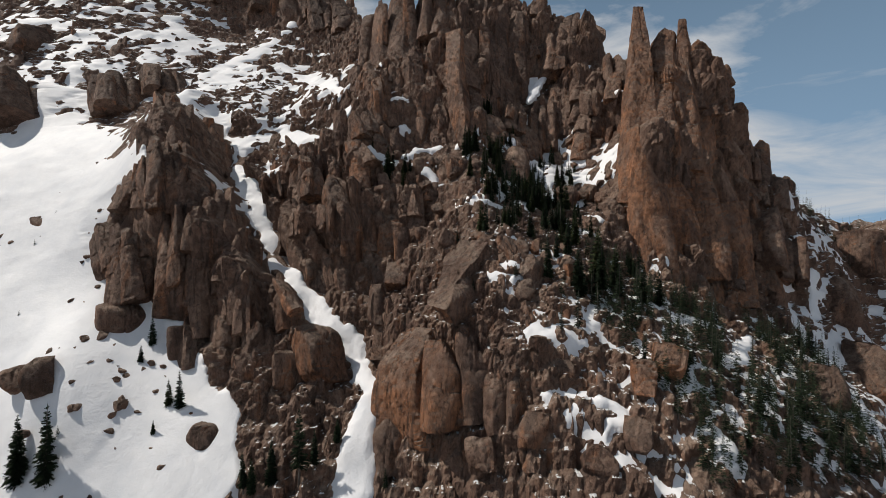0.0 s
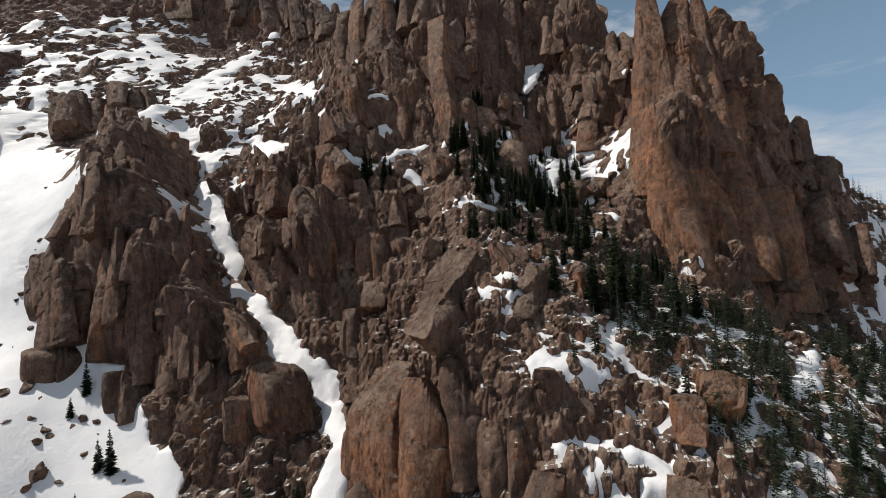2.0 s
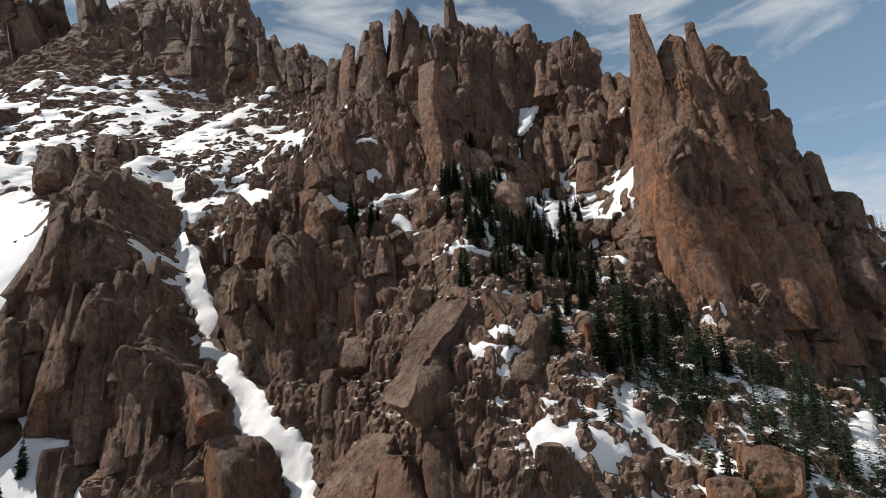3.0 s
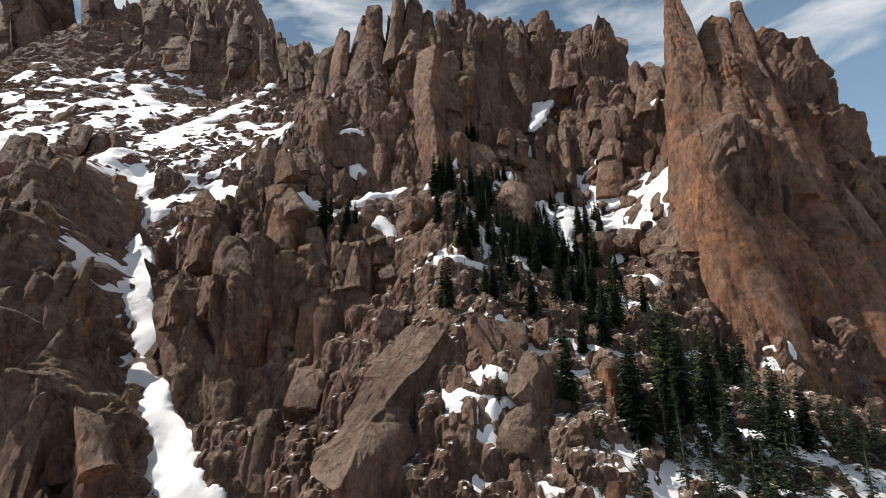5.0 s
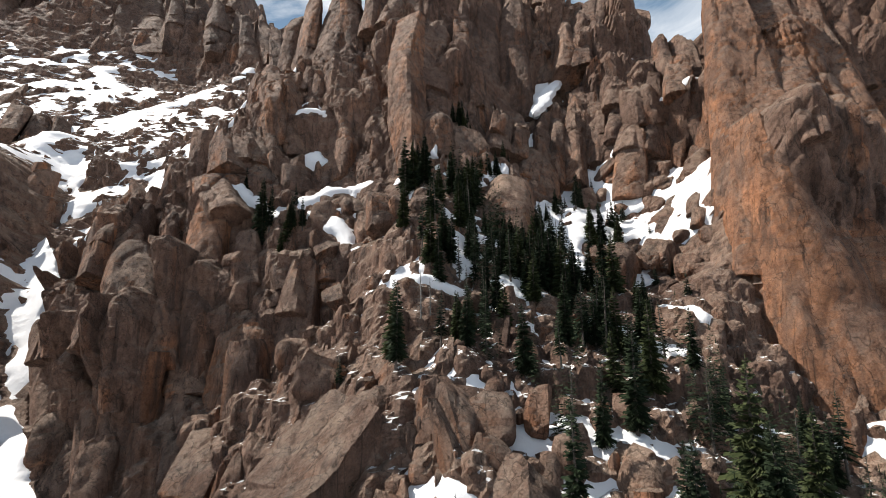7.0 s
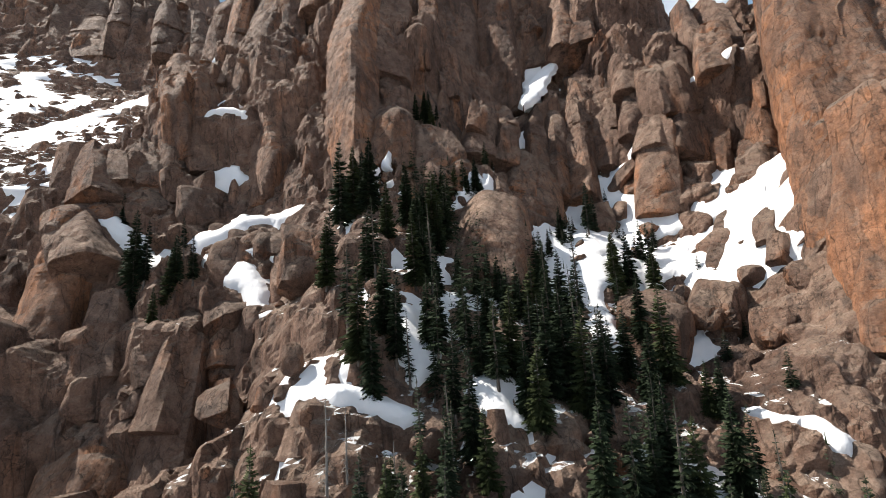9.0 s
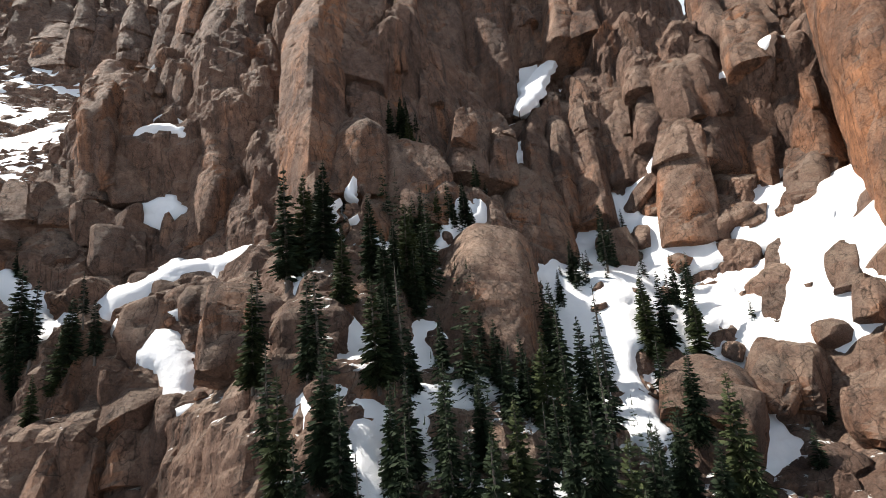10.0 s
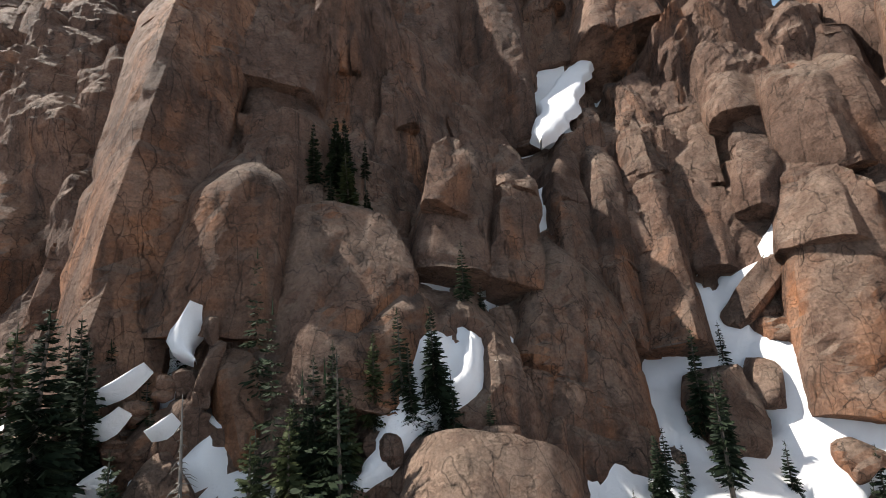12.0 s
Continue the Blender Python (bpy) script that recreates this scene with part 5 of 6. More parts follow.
# the cliff's left end
grey_buttress(-30.4, 171.9, 122.7, -34.1, 177.0, 134.0, 9.2, 5.5, 72)
rock_pillar(-27.5, 165.2, 111.2, -34.3, 169.6, 120.9, 8.2, 5.7, 74)
boulder(-23.3, 171.6, 119.0, -26.0, 173.6, 123.6, 5.0, 4.0, 40)
boulder(-16.8, 173.8, 118.1, -18.3, 175.7, 122.2, 4.9, 3.9, 35)
boulder(-19.5, 159.0, 92.6, -19.6, 159.4, 96.6, 7.7, 5.4, 73)
rock_pillar(-13.2, 157.8, 92.9, -14.1, 158.5, 96.3, 3.6, 2.5, 69)
rock_pillar(-10.2, 158.8, 94.5, -12.2, 161.2, 101.7, 4.1, 2.9, 66)
rock_pillar(-8.5, 160.2, 96.1, -10.1, 162.1, 102.6, 3.5, 2.5, 64)
rock_pillar(-5.8, 161.5, 97.4, -6.7, 162.7, 101.8, 4.6, 3.2, 61)
rock_pillar(-12.3, 159.1, 96.1, -14.3, 160.4, 100.8, 4.8, 3.4, 68)
boulder(-22.1, 159.6, 100.3, -22.5, 159.9, 102.0, 6.0, 4.2, 74)
boulder(8.9, 145.5, 97.4, 8.1, 146.4, 99.5, 1.9, 1.4, 27)
rock_slab(-1.5, 152.8, 92.6, -2.6, 155.1, 95.0, 4.1, 2.8, -6)
rock_slab(6.2, 145.5, 94.5, 6.4, 146.5, 96.3, 2.3, 1.6, -9)
boulder(4.3, 162.1, 109.2, 1.9, 163.3, 112.0, 5.1, 3.6, 23)
boulder(-5.7, 168.6, 111.9, -6.0, 169.8, 114.6, 4.8, 3.4, 29)
boulder(57.2, 172.4, 106.6, 59.3, 174.3, 110.9, 5.1, 4.1, -29)
grey_buttress(60.6, 165.6, 108.1, 62.5, 167.4, 112.1, 3.0, 2.4, -23)
grey_buttress(59.9, 162.9, 105.5, 61.2, 163.9, 108.7, 2.5, 2.0, -24)
# cliff: the great pillar and the walls round it
great_pillar(6.6, 173.0, 125.6, 2.1, 200.0, 190.6, 6.6, 6.6, 54)
smooth_wall(-7.5, 180.7, 122.7, -14.1, 191.7, 152.0, 10.2, 6.1, 59)
rust_pillar(-4.4, 183.2, 138.3, -6.5, 187.7, 155.3, 3.5, 2.6, 40)
rust_pillar(-0.6, 175.4, 122.1, -1.4, 179.9, 137.0, 2.6, 2.0, 40)
rock_pillar(-17.8, 190.7, 147.6, -21.1, 194.7, 167.2, 5.0, 3.7, 46)
rock_pillar(-12.8, 190.5, 148.8, -16.4, 196.5, 171.2, 4.3, 3.2, 43)
rust_pillar(12.2, 174.0, 123.8, 12.5, 177.5, 136.4, 6.5, 5.8, 29)
dome_wall(18.5, 174.4, 120.0, 19.9, 180.4, 132.0, 13.2, 6.6, 22)
dark_wall(13.5, 184.1, 135.8, 14.1, 191.1, 153.4, 11.7, 4.7, 42)
smooth_wall(10.2, 182.4, 137.1, 10.7, 188.4, 151.2, 6.3, 3.1, 45)
smooth_wall(26.0, 200.6, 148.3, 28.3, 212.6, 192.1, 20.7, 8.3, 15)
rust_pillar(18.3, 193.4, 155.8, 18.3, 205.4, 190.6, 4.0, 3.0, 21)
dark_wall(28.5, 181.5, 128.7, 29.9, 187.0, 141.4, 9.1, 4.6, 13)
rust_pillar(26.4, 179.6, 132.2, 27.2, 182.1, 138.5, 3.3, 2.5, 15)
grey_buttress(51.2, 194.6, 129.5, 58.6, 207.6, 166.3, 13.6, 8.2, -3)
grey_buttress(41.1, 189.7, 124.2, 43.3, 198.2, 147.2, 12.0, 7.2, 4)
rock_dome(31.6, 178.9, 113.4, 36.4, 188.9, 131.2, 13.2, 6.6, 9)
rock_dome(25.6, 165.1, 103.9, 27.1, 175.1, 117.8, 11.3, 8.5, 15)
rust_boulder(16.0, 156.4, 102.5, 14.3, 160.9, 111.9, 4.1, 3.3, 32)
boulder(1.9, 165.4, 102.4, -1.4, 169.9, 112.3, 8.4, 6.7, 44)
rust_pillar(55.2, 182.2, 116.9, 60.2, 188.2, 140.7, 6.3, 5.0, -9)
rust_pillar(64.3, 184.6, 120.1, 69.3, 188.6, 140.5, 7.3, 5.9, -14)
grey_buttress(63.7, 189.1, 134.6, 66.9, 195.1, 160.8, 7.9, 4.7, -11)
rust_pillar(71.1, 179.0, 125.9, 80.2, 188.5, 159.6, 3.7, 3.4, -20)
rust_pillar(72.0, 188.4, 142.1, 75.5, 193.4, 160.6, 3.8, 3.0, -16)
boulder(56.8, 169.6, 103.8, 63.4, 175.6, 114.5, 5.1, 3.6, -16)
boulder(50.7, 163.4, 99.0, 54.6, 167.4, 102.8, 4.4, 3.1, -14)
rust_boulder(43.6, 160.6, 98.5, 46.7, 165.1, 102.0, 7.1, 5.0, -9)
rock_pillar(-25.4, 179.9, 132.8, -33.3, 187.9, 158.6, 5.2, 4.2, 54)
dark_wall(-20.3, 184.1, 132.4, -22.7, 186.6, 139.6, 5.8, 2.3, 66)
dark_wall(-22.7, 186.5, 140.5, -24.6, 188.5, 147.2, 5.7, 2.3, 66)
dark_wall(-24.7, 188.7, 147.9, -27.2, 191.2, 160.3, 6.6, 2.6, 66)
boulder(-23.0, 178.6, 123.4, -26.4, 181.1, 133.7, 5.1, 3.6, 54)
boulder(-22.4, 175.6, 117.2, -26.0, 178.6, 125.8, 5.2, 3.6, 55)
boulder(-13.1, 176.6, 118.9, -14.2, 178.6, 125.6, 3.4, 2.4, 49)
boulder(-5.9, 161.8, 102.3, -8.2, 164.8, 104.8, 5.8, 4.1, 52)
boulder(-8.8, 170.5, 111.6, -9.7, 172.5, 116.0, 4.7, 3.3, 49)
boulder(68.9, 177.8, 121.2, 71.3, 179.7, 125.6, 5.7, 4.5, -41)
boulder(44.7, 186.6, 120.8, 45.5, 187.9, 123.6, 2.9, 2.3, -18)
boulder(61.0, 178.6, 116.4, 62.3, 179.7, 119.0, 3.4, 2.7, -35)
boulder(59.1, 180.9, 117.6, 60.2, 181.5, 119.9, 3.5, 2.8, -32)
boulder(63.8, 175.9, 116.9, 65.4, 177.1, 119.7, 3.0, 2.4, -38)
boulder(66.7, 174.7, 119.2, 67.9, 175.5, 121.1, 3.5, 2.8, -41)
rust_pillar(-23.2, 179.6, 129.1, -27.9, 184.5, 153.7, 9.6, 7.7, 55)
rust_pillar(42.1, 207.9, 155.8, 43.6, 212.9, 176.3, 7.2, 5.0, 0)
rust_pillar(48.8, 204.7, 159.2, 51.4, 208.1, 171.3, 7.2, 5.0, -5)
rust_pillar(26.4, 184.0, 128.8, 27.5, 189.3, 140.7, 5.1, 3.6, 11)
grey_buttress(31.5, 190.1, 132.8, 32.5, 194.6, 142.7, 4.4, 3.1, 7)
grey_buttress(55.0, 188.8, 134.7, 60.2, 195.6, 149.8, 3.3, 2.6, -14)
rock_pillar(60.4, 186.5, 131.9, 69.1, 198.5, 158.9, 8.3, 5.8, -19)
grey_buttress(70.4, 184.9, 129.5, 69.9, 184.5, 138.1, 7.2, 5.1, -26)
rust_pillar(68.8, 183.7, 139.7, 72.6, 190.2, 154.4, 5.8, 4.7, -26)
# upper cliff
rock_pillar(-11.6, 203.2, 165.9, -14.8, 212.2, 214.2, 12.5, 9.3, 23)
rock_pillar(-25.5, 206.0, 165.0, -23.8, 216.0, 209.8, 11.9, 8.9, 26)
rock_pillar(-33.6, 208.3, 164.4, -32.8, 215.3, 200.3, 9.7, 7.3, 28)
rock_pillar(-5.2, 203.5, 178.8, -5.0, 213.5, 216.3, 10.4, 7.8, 21)
rock_pillar(6.7, 206.8, 172.1, 4.5, 217.8, 215.2, 11.1, 8.3, 18)
rock_pillar(13.2, 206.6, 166.5, 14.6, 218.6, 215.9, 10.7, 8.0, 15)
rock_pillar(21.6, 204.4, 158.6, 24.0, 214.4, 208.0, 13.1, 9.8, 13)
rust_pillar(18.2, 198.1, 156.0, 19.8, 204.1, 180.3, 6.3, 4.7, 14)
rock_pillar(32.1, 209.5, 158.8, 35.0, 219.5, 196.0, 13.4, 10.1, 10)
rock_pillar(41.6, 210.9, 159.7, 46.5, 219.9, 191.1, 11.6, 8.7, 7)
rust_pillar(52.2, 210.1, 159.6, 57.6, 221.1, 205.4, 9.3, 6.9, 4)
rock_pillar(63.2, 211.7, 166.7, 66.4, 221.7, 195.6, 10.9, 8.2, 2)
rock_pillar(71.5, 193.6, 134.7, 77.9, 206.6, 177.2, 10.7, 8.0, -2)
rust_pillar(61.4, 186.5, 135.0, 62.0, 189.5, 149.9, 7.3, 5.5, 0)
rock_pillar(-32.8, 189.5, 134.1, -34.5, 195.5, 164.3, 10.5, 7.9, 29)
# left buttress
rock_pillar(-29.7, 149.1, 65.0, -36.7, 157.1, 97.9, 8.7, 7.0, 11)
rock_pillar(-45.5, 155.2, 72.6, -57.6, 164.2, 96.0, 8.9, 7.2, 16)
rock_pillar(-23.5, 151.0, 71.7, -29.5, 159.0, 94.4, 5.7, 4.5, 8)
rock_bluff(-16.6, 154.8, 79.5, -18.3, 161.8, 98.1, 10.5, 6.3, 3)
rock_bluff(-29.5, 161.9, 97.9, -30.8, 168.9, 120.7, 7.1, 6.4, 7)
rock_pillar(-47.7, 163.5, 92.3, -51.1, 169.5, 110.5, 9.9, 7.9, 14)
rock_pillar(-35.3, 160.6, 96.0, -40.4, 166.6, 111.0, 7.2, 5.8, 11)
rock_pillar(-50.1, 158.1, 80.5, -61.8, 168.1, 104.9, 5.8, 4.6, 17)
boulder(-10.4, 157.3, 85.8, -11.7, 163.3, 101.2, 9.3, 7.4, 0)
rock_pillar(-35.6, 149.2, 67.6, -41.1, 155.2, 87.3, 5.4, 4.9, 14)
boulder(-39.4, 147.5, 62.1, -41.8, 151.5, 72.0, 7.1, 5.7, 15)
rust_pillar(-41.7, 126.5, 62.8, -47.9, 130.5, 70.6, 3.6, 3.2, 23)
# face below the talus
rock_bluff(-9.3, 113.0, 36.9, -6.6, 121.0, 62.3, 16.3, 11.4, -6)
rock_bluff(0.5, 107.5, 41.1, 0.6, 112.5, 58.7, 10.0, 8.0, -10)
rock_pillar(6.8, 105.7, 42.7, 6.8, 112.7, 60.0, 7.6, 6.1, -13)
rock_pillar(13.6, 102.9, 41.2, 13.8, 108.9, 56.2, 8.3, 6.6, -17)
# skyline
rock_pillar(50.6, 207.0, 163.5, 54.8, 222.7, 198.8, 9.2, 8.3, -1)
boulder(58.2, 209.7, 176.7, 61.5, 215.5, 189.9, 7.4, 6.6, -16)
boulder(71.8, 211.0, 176.6, 73.2, 214.3, 183.9, 7.9, 7.1, -21)
rock_pillar(73.4, 192.0, 148.4, 75.8, 201.3, 169.1, 9.1, 7.2, -13)
grey_buttress(59.5, 196.0, 144.9, 65.7, 205.3, 167.2, 7.9, 6.3, -6)
rock_pillar(10.1, 187.9, 149.7, 10.1, 200.7, 178.3, 8.2, 6.6, 33)
rock_pillar(-17.3, 200.5, 166.3, -16.6, 219.1, 208.2, 10.1, 8.1, 42)
rock_pillar(4.5, 203.3, 174.5, 1.6, 216.7, 204.6, 10.4, 8.3, 33)
rock_pillar(22.9, 209.3, 177.0, 20.9, 220.6, 202.3, 10.7, 8.6, 10)
boulder(38.5, 215.6, 180.0, 39.4, 223.8, 198.5, 10.0, 8.0, -8)
# tower
TOWER = tower_body()
tower_spire(71.2, 163.9, 121.9, 78.4, 181.7, 182.0, 18.0, 12.0, -17)
tower_rib(81.6, 169.6, 135.8, 90.0, 183.6, 167.5, 13.0, 10.2, -19)
tower_spire(88.2, 166.3, 128.0, 95.4, 180.3, 172.4, 14.5, 9.0, -21)
tower_rib(97.0, 171.8, 128.7, 103.4, 183.8, 164.0, 12.4, 9.5, -23)
tower_rib(103.9, 169.6, 113.8, 112.2, 181.6, 152.1, 9.0, 8.1, -25)
tower_rib(110.3, 169.7, 100.3, 120.0, 183.7, 137.5, 9.2, 8.3, -27)
tower_rib(119.9, 171.8, 90.6, 131.7, 187.8, 124.0, 9.4, 8.5, -29)
tower_rib(133.1, 176.0, 81.5, 144.8, 192.0, 109.2, 10.0, 9.0, -30)
rust_boulder(59.3, 152.8, 78.8, 61.3, 155.3, 91.4, 7.8, 6.2, -33)
rock_slab(92.5, 145.9, 68.9, 96.1, 149.9, 79.8, 4.1, 2.1, -45)
tower_slab(66.3, 145.2, 70.8, 67.3, 159.2, 121.7, 12.7, 6.3, -18)
tower_slab(75.8, 148.3, 70.0, 80.2, 161.8, 126.1, 12.5, 5.0, -21)
tower_slab(85.7, 147.7, 68.0, 92.7, 162.7, 122.8, 12.1, 4.8, -24)
tower_slab(95.3, 148.7, 65.9, 97.5, 158.7, 101.4, 10.9, 4.9, -26)
tower_slab(109.4, 155.0, 60.3, 112.9, 167.0, 92.9, 11.2, 5.6, -29)
tower_slab(65.2, 153.5, 98.3, 69.7, 158.5, 123.2, 8.3, 4.1, -17)
boulder(51.6, 146.4, 84.6, 52.5, 148.4, 89.1, 3.8, 3.0, -24)
rock_pillar(124.5, 172.5, 97.0, 129.6, 179.6, 112.9, 9.2, 7.3, -27)
grey_buttress(95.8, 149.0, 68.0, 99.9, 154.0, 79.1, 5.6, 3.9, -24)
grey_buttress(118.4, 159.5, 71.5, 126.1, 168.2, 90.9, 14.8, 10.4, -28)
rock_pillar(112.5, 159.9, 76.6, 119.4, 170.7, 100.5, 12.0, 8.4, -26)
# buttress
rock_pillar(-34.7, 153.1, 90.9, -41.5, 160.4, 107.2, 8.2, 6.5, 63)
rock_pillar(-20.6, 159.8, 95.1, -21.9, 160.6, 102.3, 5.9, 4.8, 54)
grey_buttress(-10.0, 158.5, 91.7, -10.1, 162.5, 101.1, 6.7, 5.4, 48)
grey_buttress(-46.6, 159.6, 99.5, -49.4, 164.5, 110.3, 7.7, 6.2, 67)
rust_pillar(-25.2, 180.4, 134.3, -34.6, 192.3, 161.0, 6.4, 5.1, 51)
grey_buttress(-29.1, 174.2, 124.5, -33.9, 178.7, 134.3, 8.9, 7.1, 55)
boulder(-31.6, 144.9, 67.1, -34.1, 147.8, 73.6, 5.8, 4.6, 37)
boulder(-43.3, 149.9, 71.5, -45.5, 152.5, 77.3, 6.5, 5.2, 41)
# talus
tilted_slab(3.5, 121.5, 76.0, 19.0, 10.0, 8.0)
tilted_slab(1.5, 114.0, 70.2, 13.0, 8.0, 6.0)
tilted_slab(22.1, 118.0, 76.0, 8.0, 5.0, 4.5)
rock_slab(-14.0, 138.5, 68.4, -13.8, 144.9, 75.1, 7.6, 4.5, -11)
rust_pillar(16.9, 125.0, 78.6, 16.8, 127.6, 84.4, 3.9, 3.5, 31)
boulder(21.6, 125.7, 78.5, 21.7, 127.5, 82.6, 4.4, 3.9, -2)
boulder(21.3, 122.4, 75.8, 21.6, 123.8, 79.0, 4.6, 3.7, -2)
boulder(25.8, 127.2, 79.5, 26.5, 128.7, 82.9, 2.5, 2.0, -7)
boulder(23.3, 119.2, 73.3, 24.4, 120.6, 76.4, 3.1, 2.5, -5)
boulder(33.4, 123.7, 74.5, 35.5, 125.1, 77.5, 4.2, 3.3, -16)
boulder(37.6, 125.6, 74.4, 38.3, 126.5, 76.6, 3.6, 2.8, -20)
boulder(16.4, 122.4, 75.8, 16.6, 123.7, 78.7, 4.7, 3.7, 4)
boulder(13.0, 125.3, 78.5, 12.9, 126.3, 80.9, 3.2, 2.6, 8)
boulder(10.4, 128.3, 79.5, 9.8, 129.6, 82.4, 4.1, 3.3, 10)
boulder(0.5, 136.8, 81.2, 2.2, 138.4, 84.7, 6.3, 4.4, 18)
boulder(8.6, 122.8, 72.6, 8.2, 124.2, 75.8, 3.8, 3.1, 14)
boulder(13.0, 119.5, 72.4, 13.8, 120.8, 75.3, 3.5, 2.8, 9)
boulder(-7.8, 149.2, 83.6, -7.1, 150.8, 87.1, 5.2, 4.1, 21)
boulder(19.6, 119.4, 72.8, 19.6, 120.3, 74.8, 4.0, 3.2, 0)
boulder(35.0, 130.6, 79.0, 35.5, 131.7, 81.3, 3.1, 2.5, -16)
boulder(28.1, 124.4, 76.8, 28.4, 125.3, 78.7, 3.3, 2.6, -10)
boulder(4.3, 161.4, 107.0, 4.3, 164.3, 113.4, 7.8, 6.2, 10)
boulder(-2.6, 162.3, 98.7, -1.9, 163.6, 104.5, 5.9, 4.7, 15)
boulder(-8.6, 166.4, 107.6, -8.3, 168.9, 113.0, 6.4, 5.1, 17)
# left rib
rib_pillar(-93.0, 142.7, 67.2, -100.0, 148.8, 91.6, 17.9, 14.3, 70)
boulder(-94.9, 133.7, 56.0, -97.7, 137.3, 64.0, 13.4, 10.8, 45)
rib_pillar(-78.1, 138.9, 66.7, -86.0, 151.3, 100.1, 15.1, 10.6, 66)
rib_pillar(-66.0, 137.0, 71.4, -65.3, 140.5, 82.3, 7.1, 5.7, 63)
rib_pillar(-59.1, 135.1, 60.9, -62.0, 138.0, 76.4, 8.4, 6.7, 61)
rust_pillar(-45.0, 131.2, 57.6, -49.8, 137.1, 70.8, 6.1, 4.9, 56)
rust_boulder(-33.4, 123.8, 46.0, -36.2, 129.1, 57.7, 11.7, 9.4, 52)
rib_pillar(-90.4, 146.9, 95.4, -98.7, 158.9, 122.1, 13.5, 10.8, 68)
boulder(-74.0, 132.7, 47.8, -75.5, 135.4, 55.9, 12.7, 10.2, 39)
rib_pillar(-75.3, 148.5, 86.9, -77.7, 155.9, 103.3, 10.6, 8.4, 63)
rib_pillar(-104.5, 146.1, 74.4, -112.9, 153.0, 89.7, 11.8, 9.4, 72)
rib_pillar(-52.1, 129.4, 51.0, -53.9, 133.8, 60.8, 8.7, 7.0, 59)
rib_pillar(-63.5, 132.9, 52.9, -65.3, 135.7, 62.4, 8.0, 6.4, 63)
boulder(-42.1, 124.2, 43.2, -43.5, 126.3, 51.5, 8.8, 7.1, 28)
boulder(-52.8, 126.0, 43.2, -54.3, 128.7, 49.1, 10.6, 8.5, 33)
rib_pillar(-101.0, 154.7, 100.4, -103.5, 161.4, 115.3, 8.6, 8.1, 71)
# lower face
boulder(-19.4, 132.7, 60.0, -19.7, 136.9, 69.5, 6.1, 4.9, 15)
rust_boulder(43.4, 98.1, 49.8, 44.6, 100.5, 55.3, 5.5, 4.4, -14)
rust_boulder(49.3, 99.6, 52.6, 51.2, 101.8, 57.4, 7.4, 5.9, -17)
boulder(21.9, 104.6, 55.7, 22.3, 104.3, 60.0, 5.2, 4.1, -9)
boulder(19.7, 114.5, 67.3, 22.5, 116.7, 72.1, 5.3, 4.2, -7)
boulder(17.2, 124.7, 77.7, 17.9, 127.4, 83.6, 6.4, 5.1, -5)
grey_buttress(-30.3, 153.5, 85.3, -31.4, 159.1, 98.6, 8.1, 6.5, 46)
boulder(-19.4, 144.2, 68.7, -21.2, 146.7, 74.3, 5.3, 4.2, 14)
boulder(15.3, 106.7, 50.6, 15.7, 107.2, 54.9, 5.5, 4.4, -4)
boulder(27.3, 103.1, 50.4, 27.6, 104.2, 55.1, 5.4, 4.3, -13)
boulder(34.5, 107.4, 53.7, 35.0, 107.6, 58.1, 5.7, 4.6, -18)
boulder(-12.7, 108.0, 28.7, -14.0, 112.0, 37.4, 7.7, 6.2, 7)
boulder(19.0, 97.3, 38.5, 20.1, 99.6, 43.6, 7.1, 5.7, -11)
boulder(31.4, 91.1, 34.7, 32.2, 93.1, 39.3, 8.2, 6.6, -19)
boulder(39.3, 90.8, 40.0, 40.3, 93.1, 45.3, 5.9, 4.7, -23)
boulder(8.2, 98.8, 33.1, 8.4, 101.1, 38.1, 7.3, 5.8, -5)
boulder(-60.0, 115.9, 28.0, -61.4, 119.0, 34.9, 10.8, 8.6, 27)
rock_pillar(-71.7, 132.0, 46.3, -73.3, 135.1, 55.4, 10.4, 8.4, 57)
boulder(134.0, 141.7, 35.2, 139.4, 147.4, 47.8, 14.1, 11.3, -43)
boulder(142.9, 164.0, 56.1, 147.4, 169.3, 67.8, 14.5, 11.6, -41)
boulder(174.2, 189.1, 73.3, 179.0, 194.4, 85.0, 17.0, 13.6, -43)
boulder(100.5, 117.0, 39.9, 103.4, 120.5, 47.6, 8.8, 7.0, -41)
# snowfield boulders
boulder(-102.9, 114.0, 44.8, -105.0, 116.9, 51.4, 7.0, 6.3, 42)
boulder(-110.6, 117.2, 44.1, -112.5, 119.2, 48.6, 7.3, 6.6, 43)
boulder(-141.0, 161.2, 85.8, -142.9, 163.4, 90.7, 10.0, 8.0, 41)
boulder(-83.3, 116.8, 38.7, -83.9, 117.6, 40.5, 4.0, 3.2, 35)
boulder(-154.0, 160.0, 82.2, -155.0, 161.1, 84.6, 6.4, 5.2, 44)
boulder(-99.9, 125.9, 53.6, -100.6, 126.8, 55.6, 3.3, 2.6, 38)
boulder(-102.1, 109.7, 34.5, -102.6, 110.2, 35.7, 3.2, 2.5, 43)
rock_pillar(-199.7, 216.0, 140.9, -211.0, 226.7, 164.7, 29.3, 17.6, 71)
rock_pillar(-154.7, 215.5, 146.2, -163.4, 225.6, 168.7, 19.7, 13.8, 64)
rock_pillar(-140.6, 227.4, 158.4, -146.8, 235.1, 175.6, 17.3, 12.1, 60)
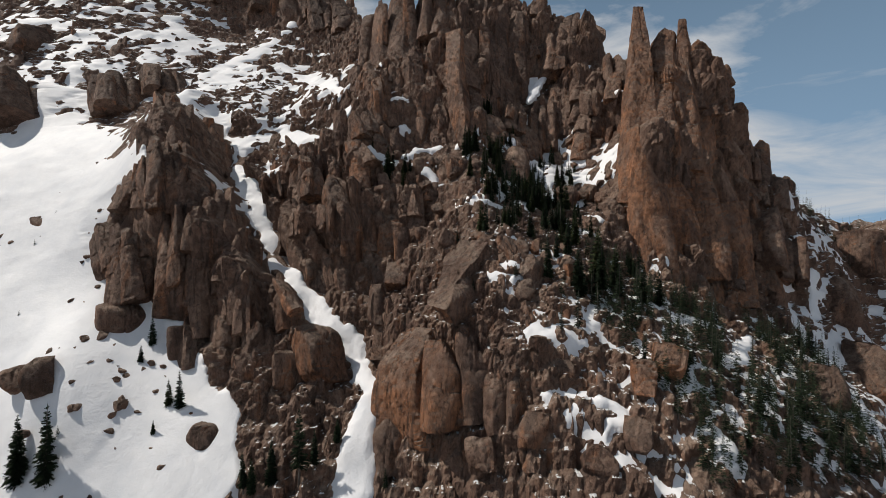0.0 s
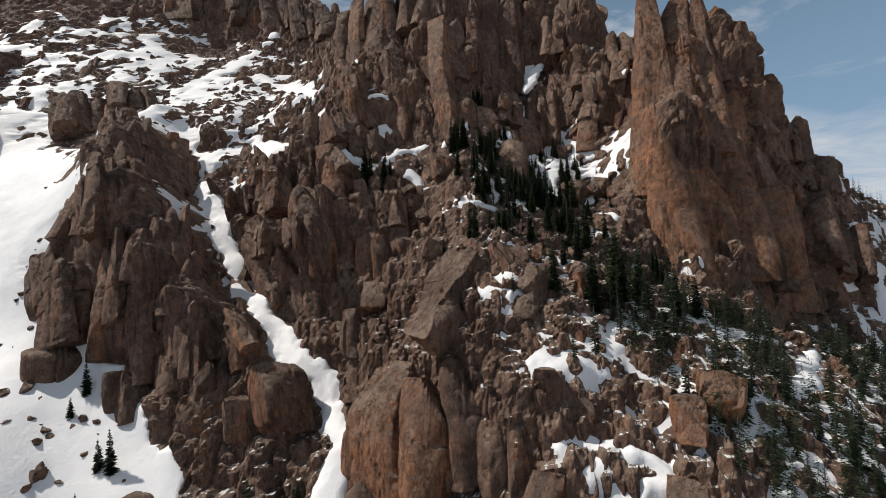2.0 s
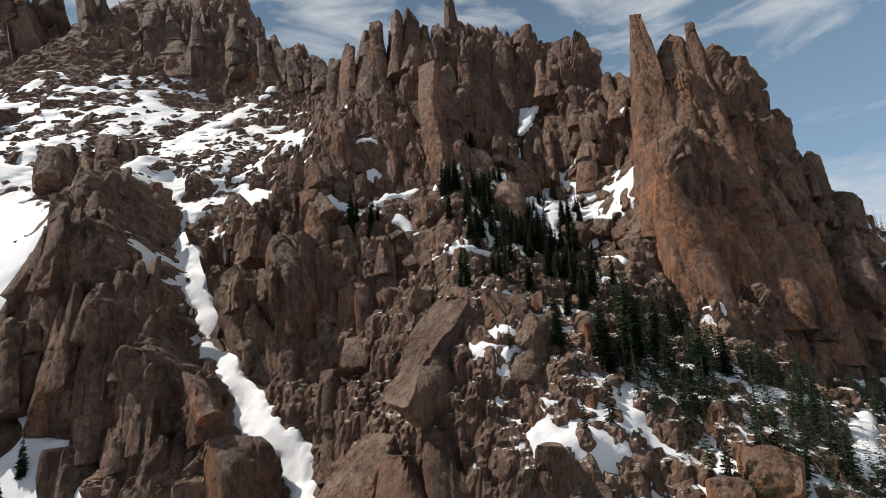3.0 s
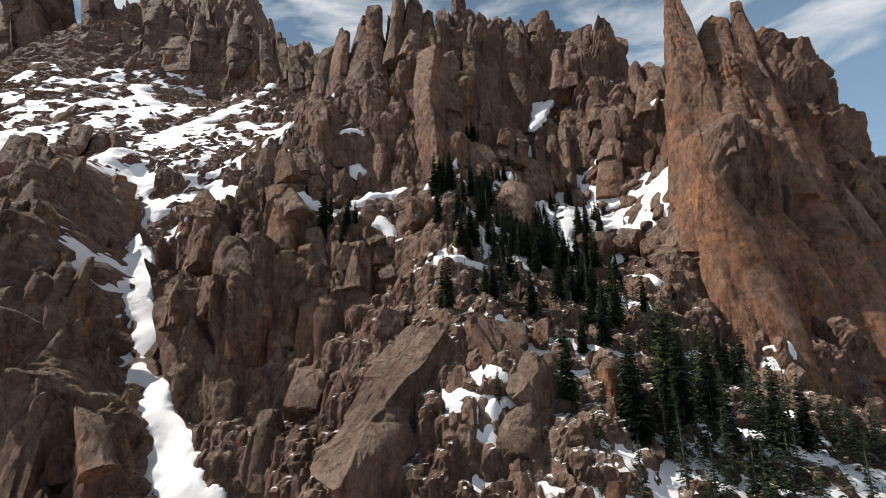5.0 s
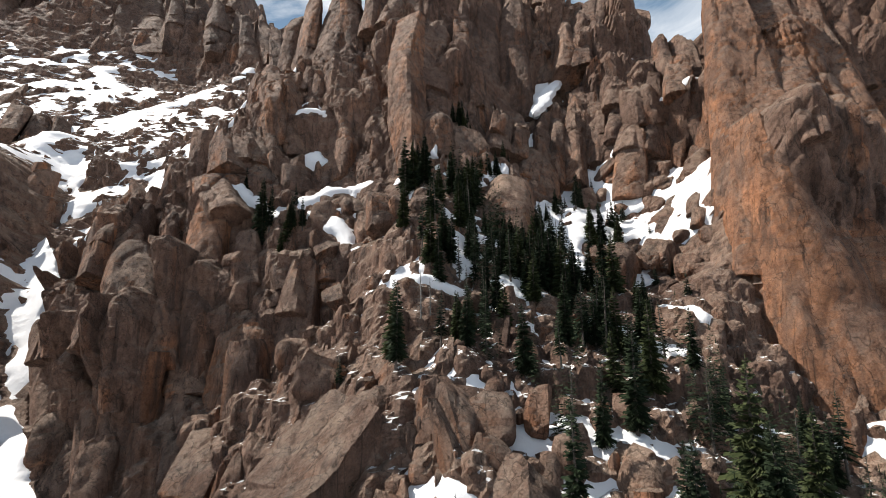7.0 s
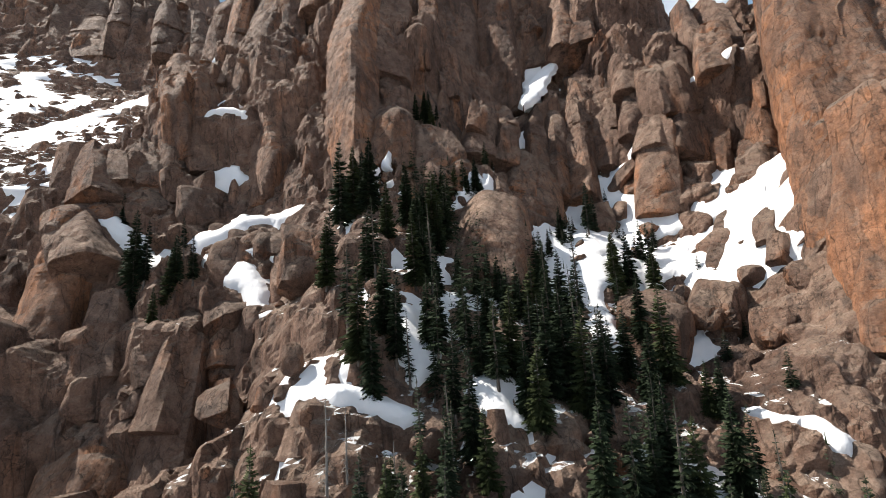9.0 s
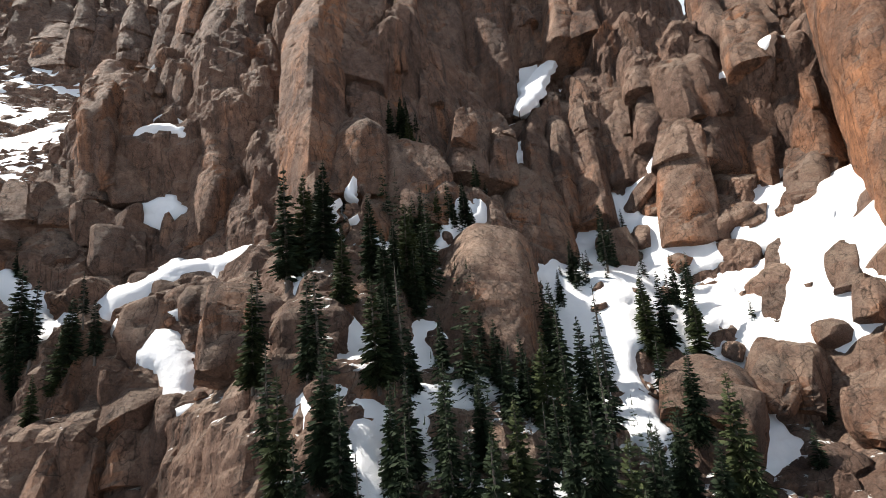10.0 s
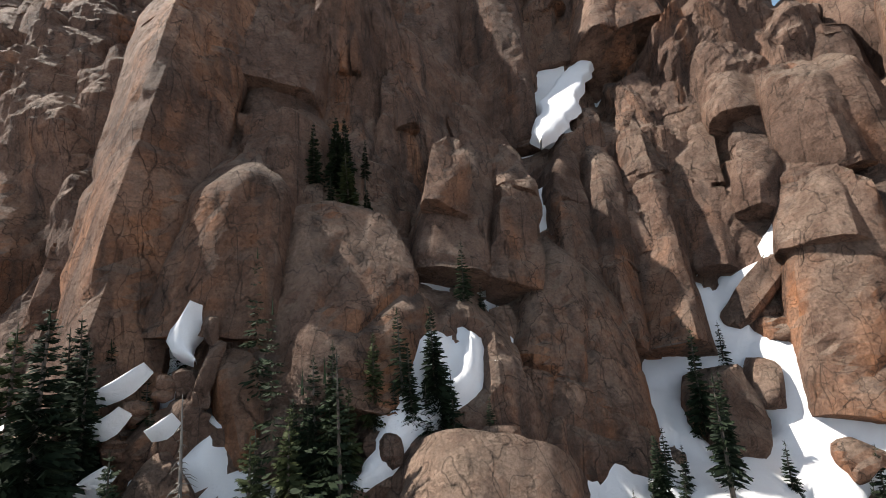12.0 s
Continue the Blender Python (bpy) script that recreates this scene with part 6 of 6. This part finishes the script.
boulder(-223.3, 246.5, 185.9, -229.6, 253.4, 201.3, 25.2, 17.6, 70)
# far cliff
far_pillar(-287.3, 332.6, 286.1, -382.9, 382.6, 528.5, 40.0, 24.0, 47)
far_pillar(-229.4, 330.3, 277.7, -302.2, 376.3, 474.8, 31.1, 18.6, 42)
far_pillar(-183.9, 330.3, 271.9, -234.4, 370.3, 432.1, 30.9, 18.6, 37)
far_pillar(-149.7, 325.0, 257.6, -187.4, 359.0, 389.0, 26.0, 15.6, 33)
far_pillar(-123.6, 320.3, 246.8, -149.3, 348.3, 343.3, 23.5, 14.1, 29)
far_pillar(-101.4, 313.1, 238.8, -118.9, 335.1, 313.3, 18.7, 11.2, 26)
far_pillar(-82.3, 306.1, 233.3, -94.5, 322.1, 284.8, 15.0, 9.0, 24)
far_pillar(-66.0, 299.4, 228.1, -74.3, 311.4, 264.1, 12.5, 7.5, 21)
# snow banks
# snow and rubble at the foot of the great pillar
snow_bank((13.4, 170.0, 125.6, 0.3), (12.8, 169.8, 124.4, 0.9), (12.8, 169.6, 123.1, 0.9), (13.6, 169.6, 122.5, 0.5))
snow_bank((12.1, 168.4, 122.4, 0.3), (11.2, 168.0, 121.8, 0.6), (10.2, 167.4, 121.1, 0.5))
snow_bank((12.0, 167.2, 120.7, 0.3), (11.1, 166.9, 119.9, 0.6), (10.3, 166.6, 119.8, 0.4))
snow_bank((14.1, 167.6, 120.3, 0.3), (13.6, 167.2, 119.8, 0.5), (13.2, 167.0, 119.6, 0.3))
snow_bank((12.4, 166.0, 118.5, 0.4), (11.6, 165.6, 118.0, 0.6), (11.5, 165.4, 117.7, 0.5))
rust_boulder(16.3, 169.3, 118.6, 14.8, 170.7, 122.8, 2.2, 1.5, 40)
boulder(14.3, 169.2, 121.5, 14.7, 169.9, 123.7, 0.8, 0.7, 42)
boulder(14.3, 169.9, 123.5, 13.9, 170.2, 124.9, 0.7, 0.6, 42)
boulder(13.6, 169.1, 121.3, 13.2, 169.4, 122.4, 1.5, 1.2, 44)
boulder(12.7, 168.6, 121.0, 12.7, 169.0, 122.0, 1.3, 1.0, 45)
boulder(11.8, 168.0, 120.2, 11.7, 168.4, 120.9, 1.4, 1.1, 47)
boulder(14.4, 168.6, 120.4, 14.0, 169.0, 121.3, 1.3, 1.0, 43)
boulder(11.5, 167.1, 118.8, 11.4, 167.4, 119.4, 1.4, 1.1, 49)
snow_bank((47.1, 206.0, 160.8, 0.8), (42.0, 199.5, 152.0, 2.1), (38.2, 195.5, 146.4, 2.4), (36.4, 192.0, 141.8, 0.8))
boulder_field("boulders of the talus", [(8, 55, 12, 12, 24), (25, 35, 14, 12, 16), (-8, 100, 8, 6, 12), (3, 85, 8, 8, 12), (55, 98, 7, 7, 12), (42, 88, 6, 5, 6)], (0.7, 2.0), 3)
boulder_field("boulders in the snowfield", [(-94, 36, 7, 16, 24), (-110, 66, 6, 14, 20), (-78, 14, 6, 8, 10), (-86, 26, 6, 8, 15), (-145, 90, 10, 14, 12)], (0.7, 2.2), 4)
boulder_field("small stones in the snowfield", [(-104, 52, 8, 24, 60), (-118, 84, 9, 20, 40), (-84, 20, 8, 10, 30), (-150, 110, 14, 22, 25)], (0.35, 1.0), 5, True)
outcrops([(15, 190, 50, 45, 150, 2.0, 6.0), (-38, 92, 26, 38, 80, 2.5, 6.0), (10, 40, 40, 40, 190, 1.0, 3.2), (-84, 80, 28, 60, 150, 3.0, 7.5), (112, 112, 25, 38, 80, 2.0, 6.5), (-70, 200, 60, 60, 130, 1.5, 5.0), (-110, 390, 120, 100, 180, 5.0, 13.0), (45, 120, 30, 30, 120, 1.0, 3.5), (-190, 200, 90, 70, 80, 2.0, 6.0)], 300, 12)
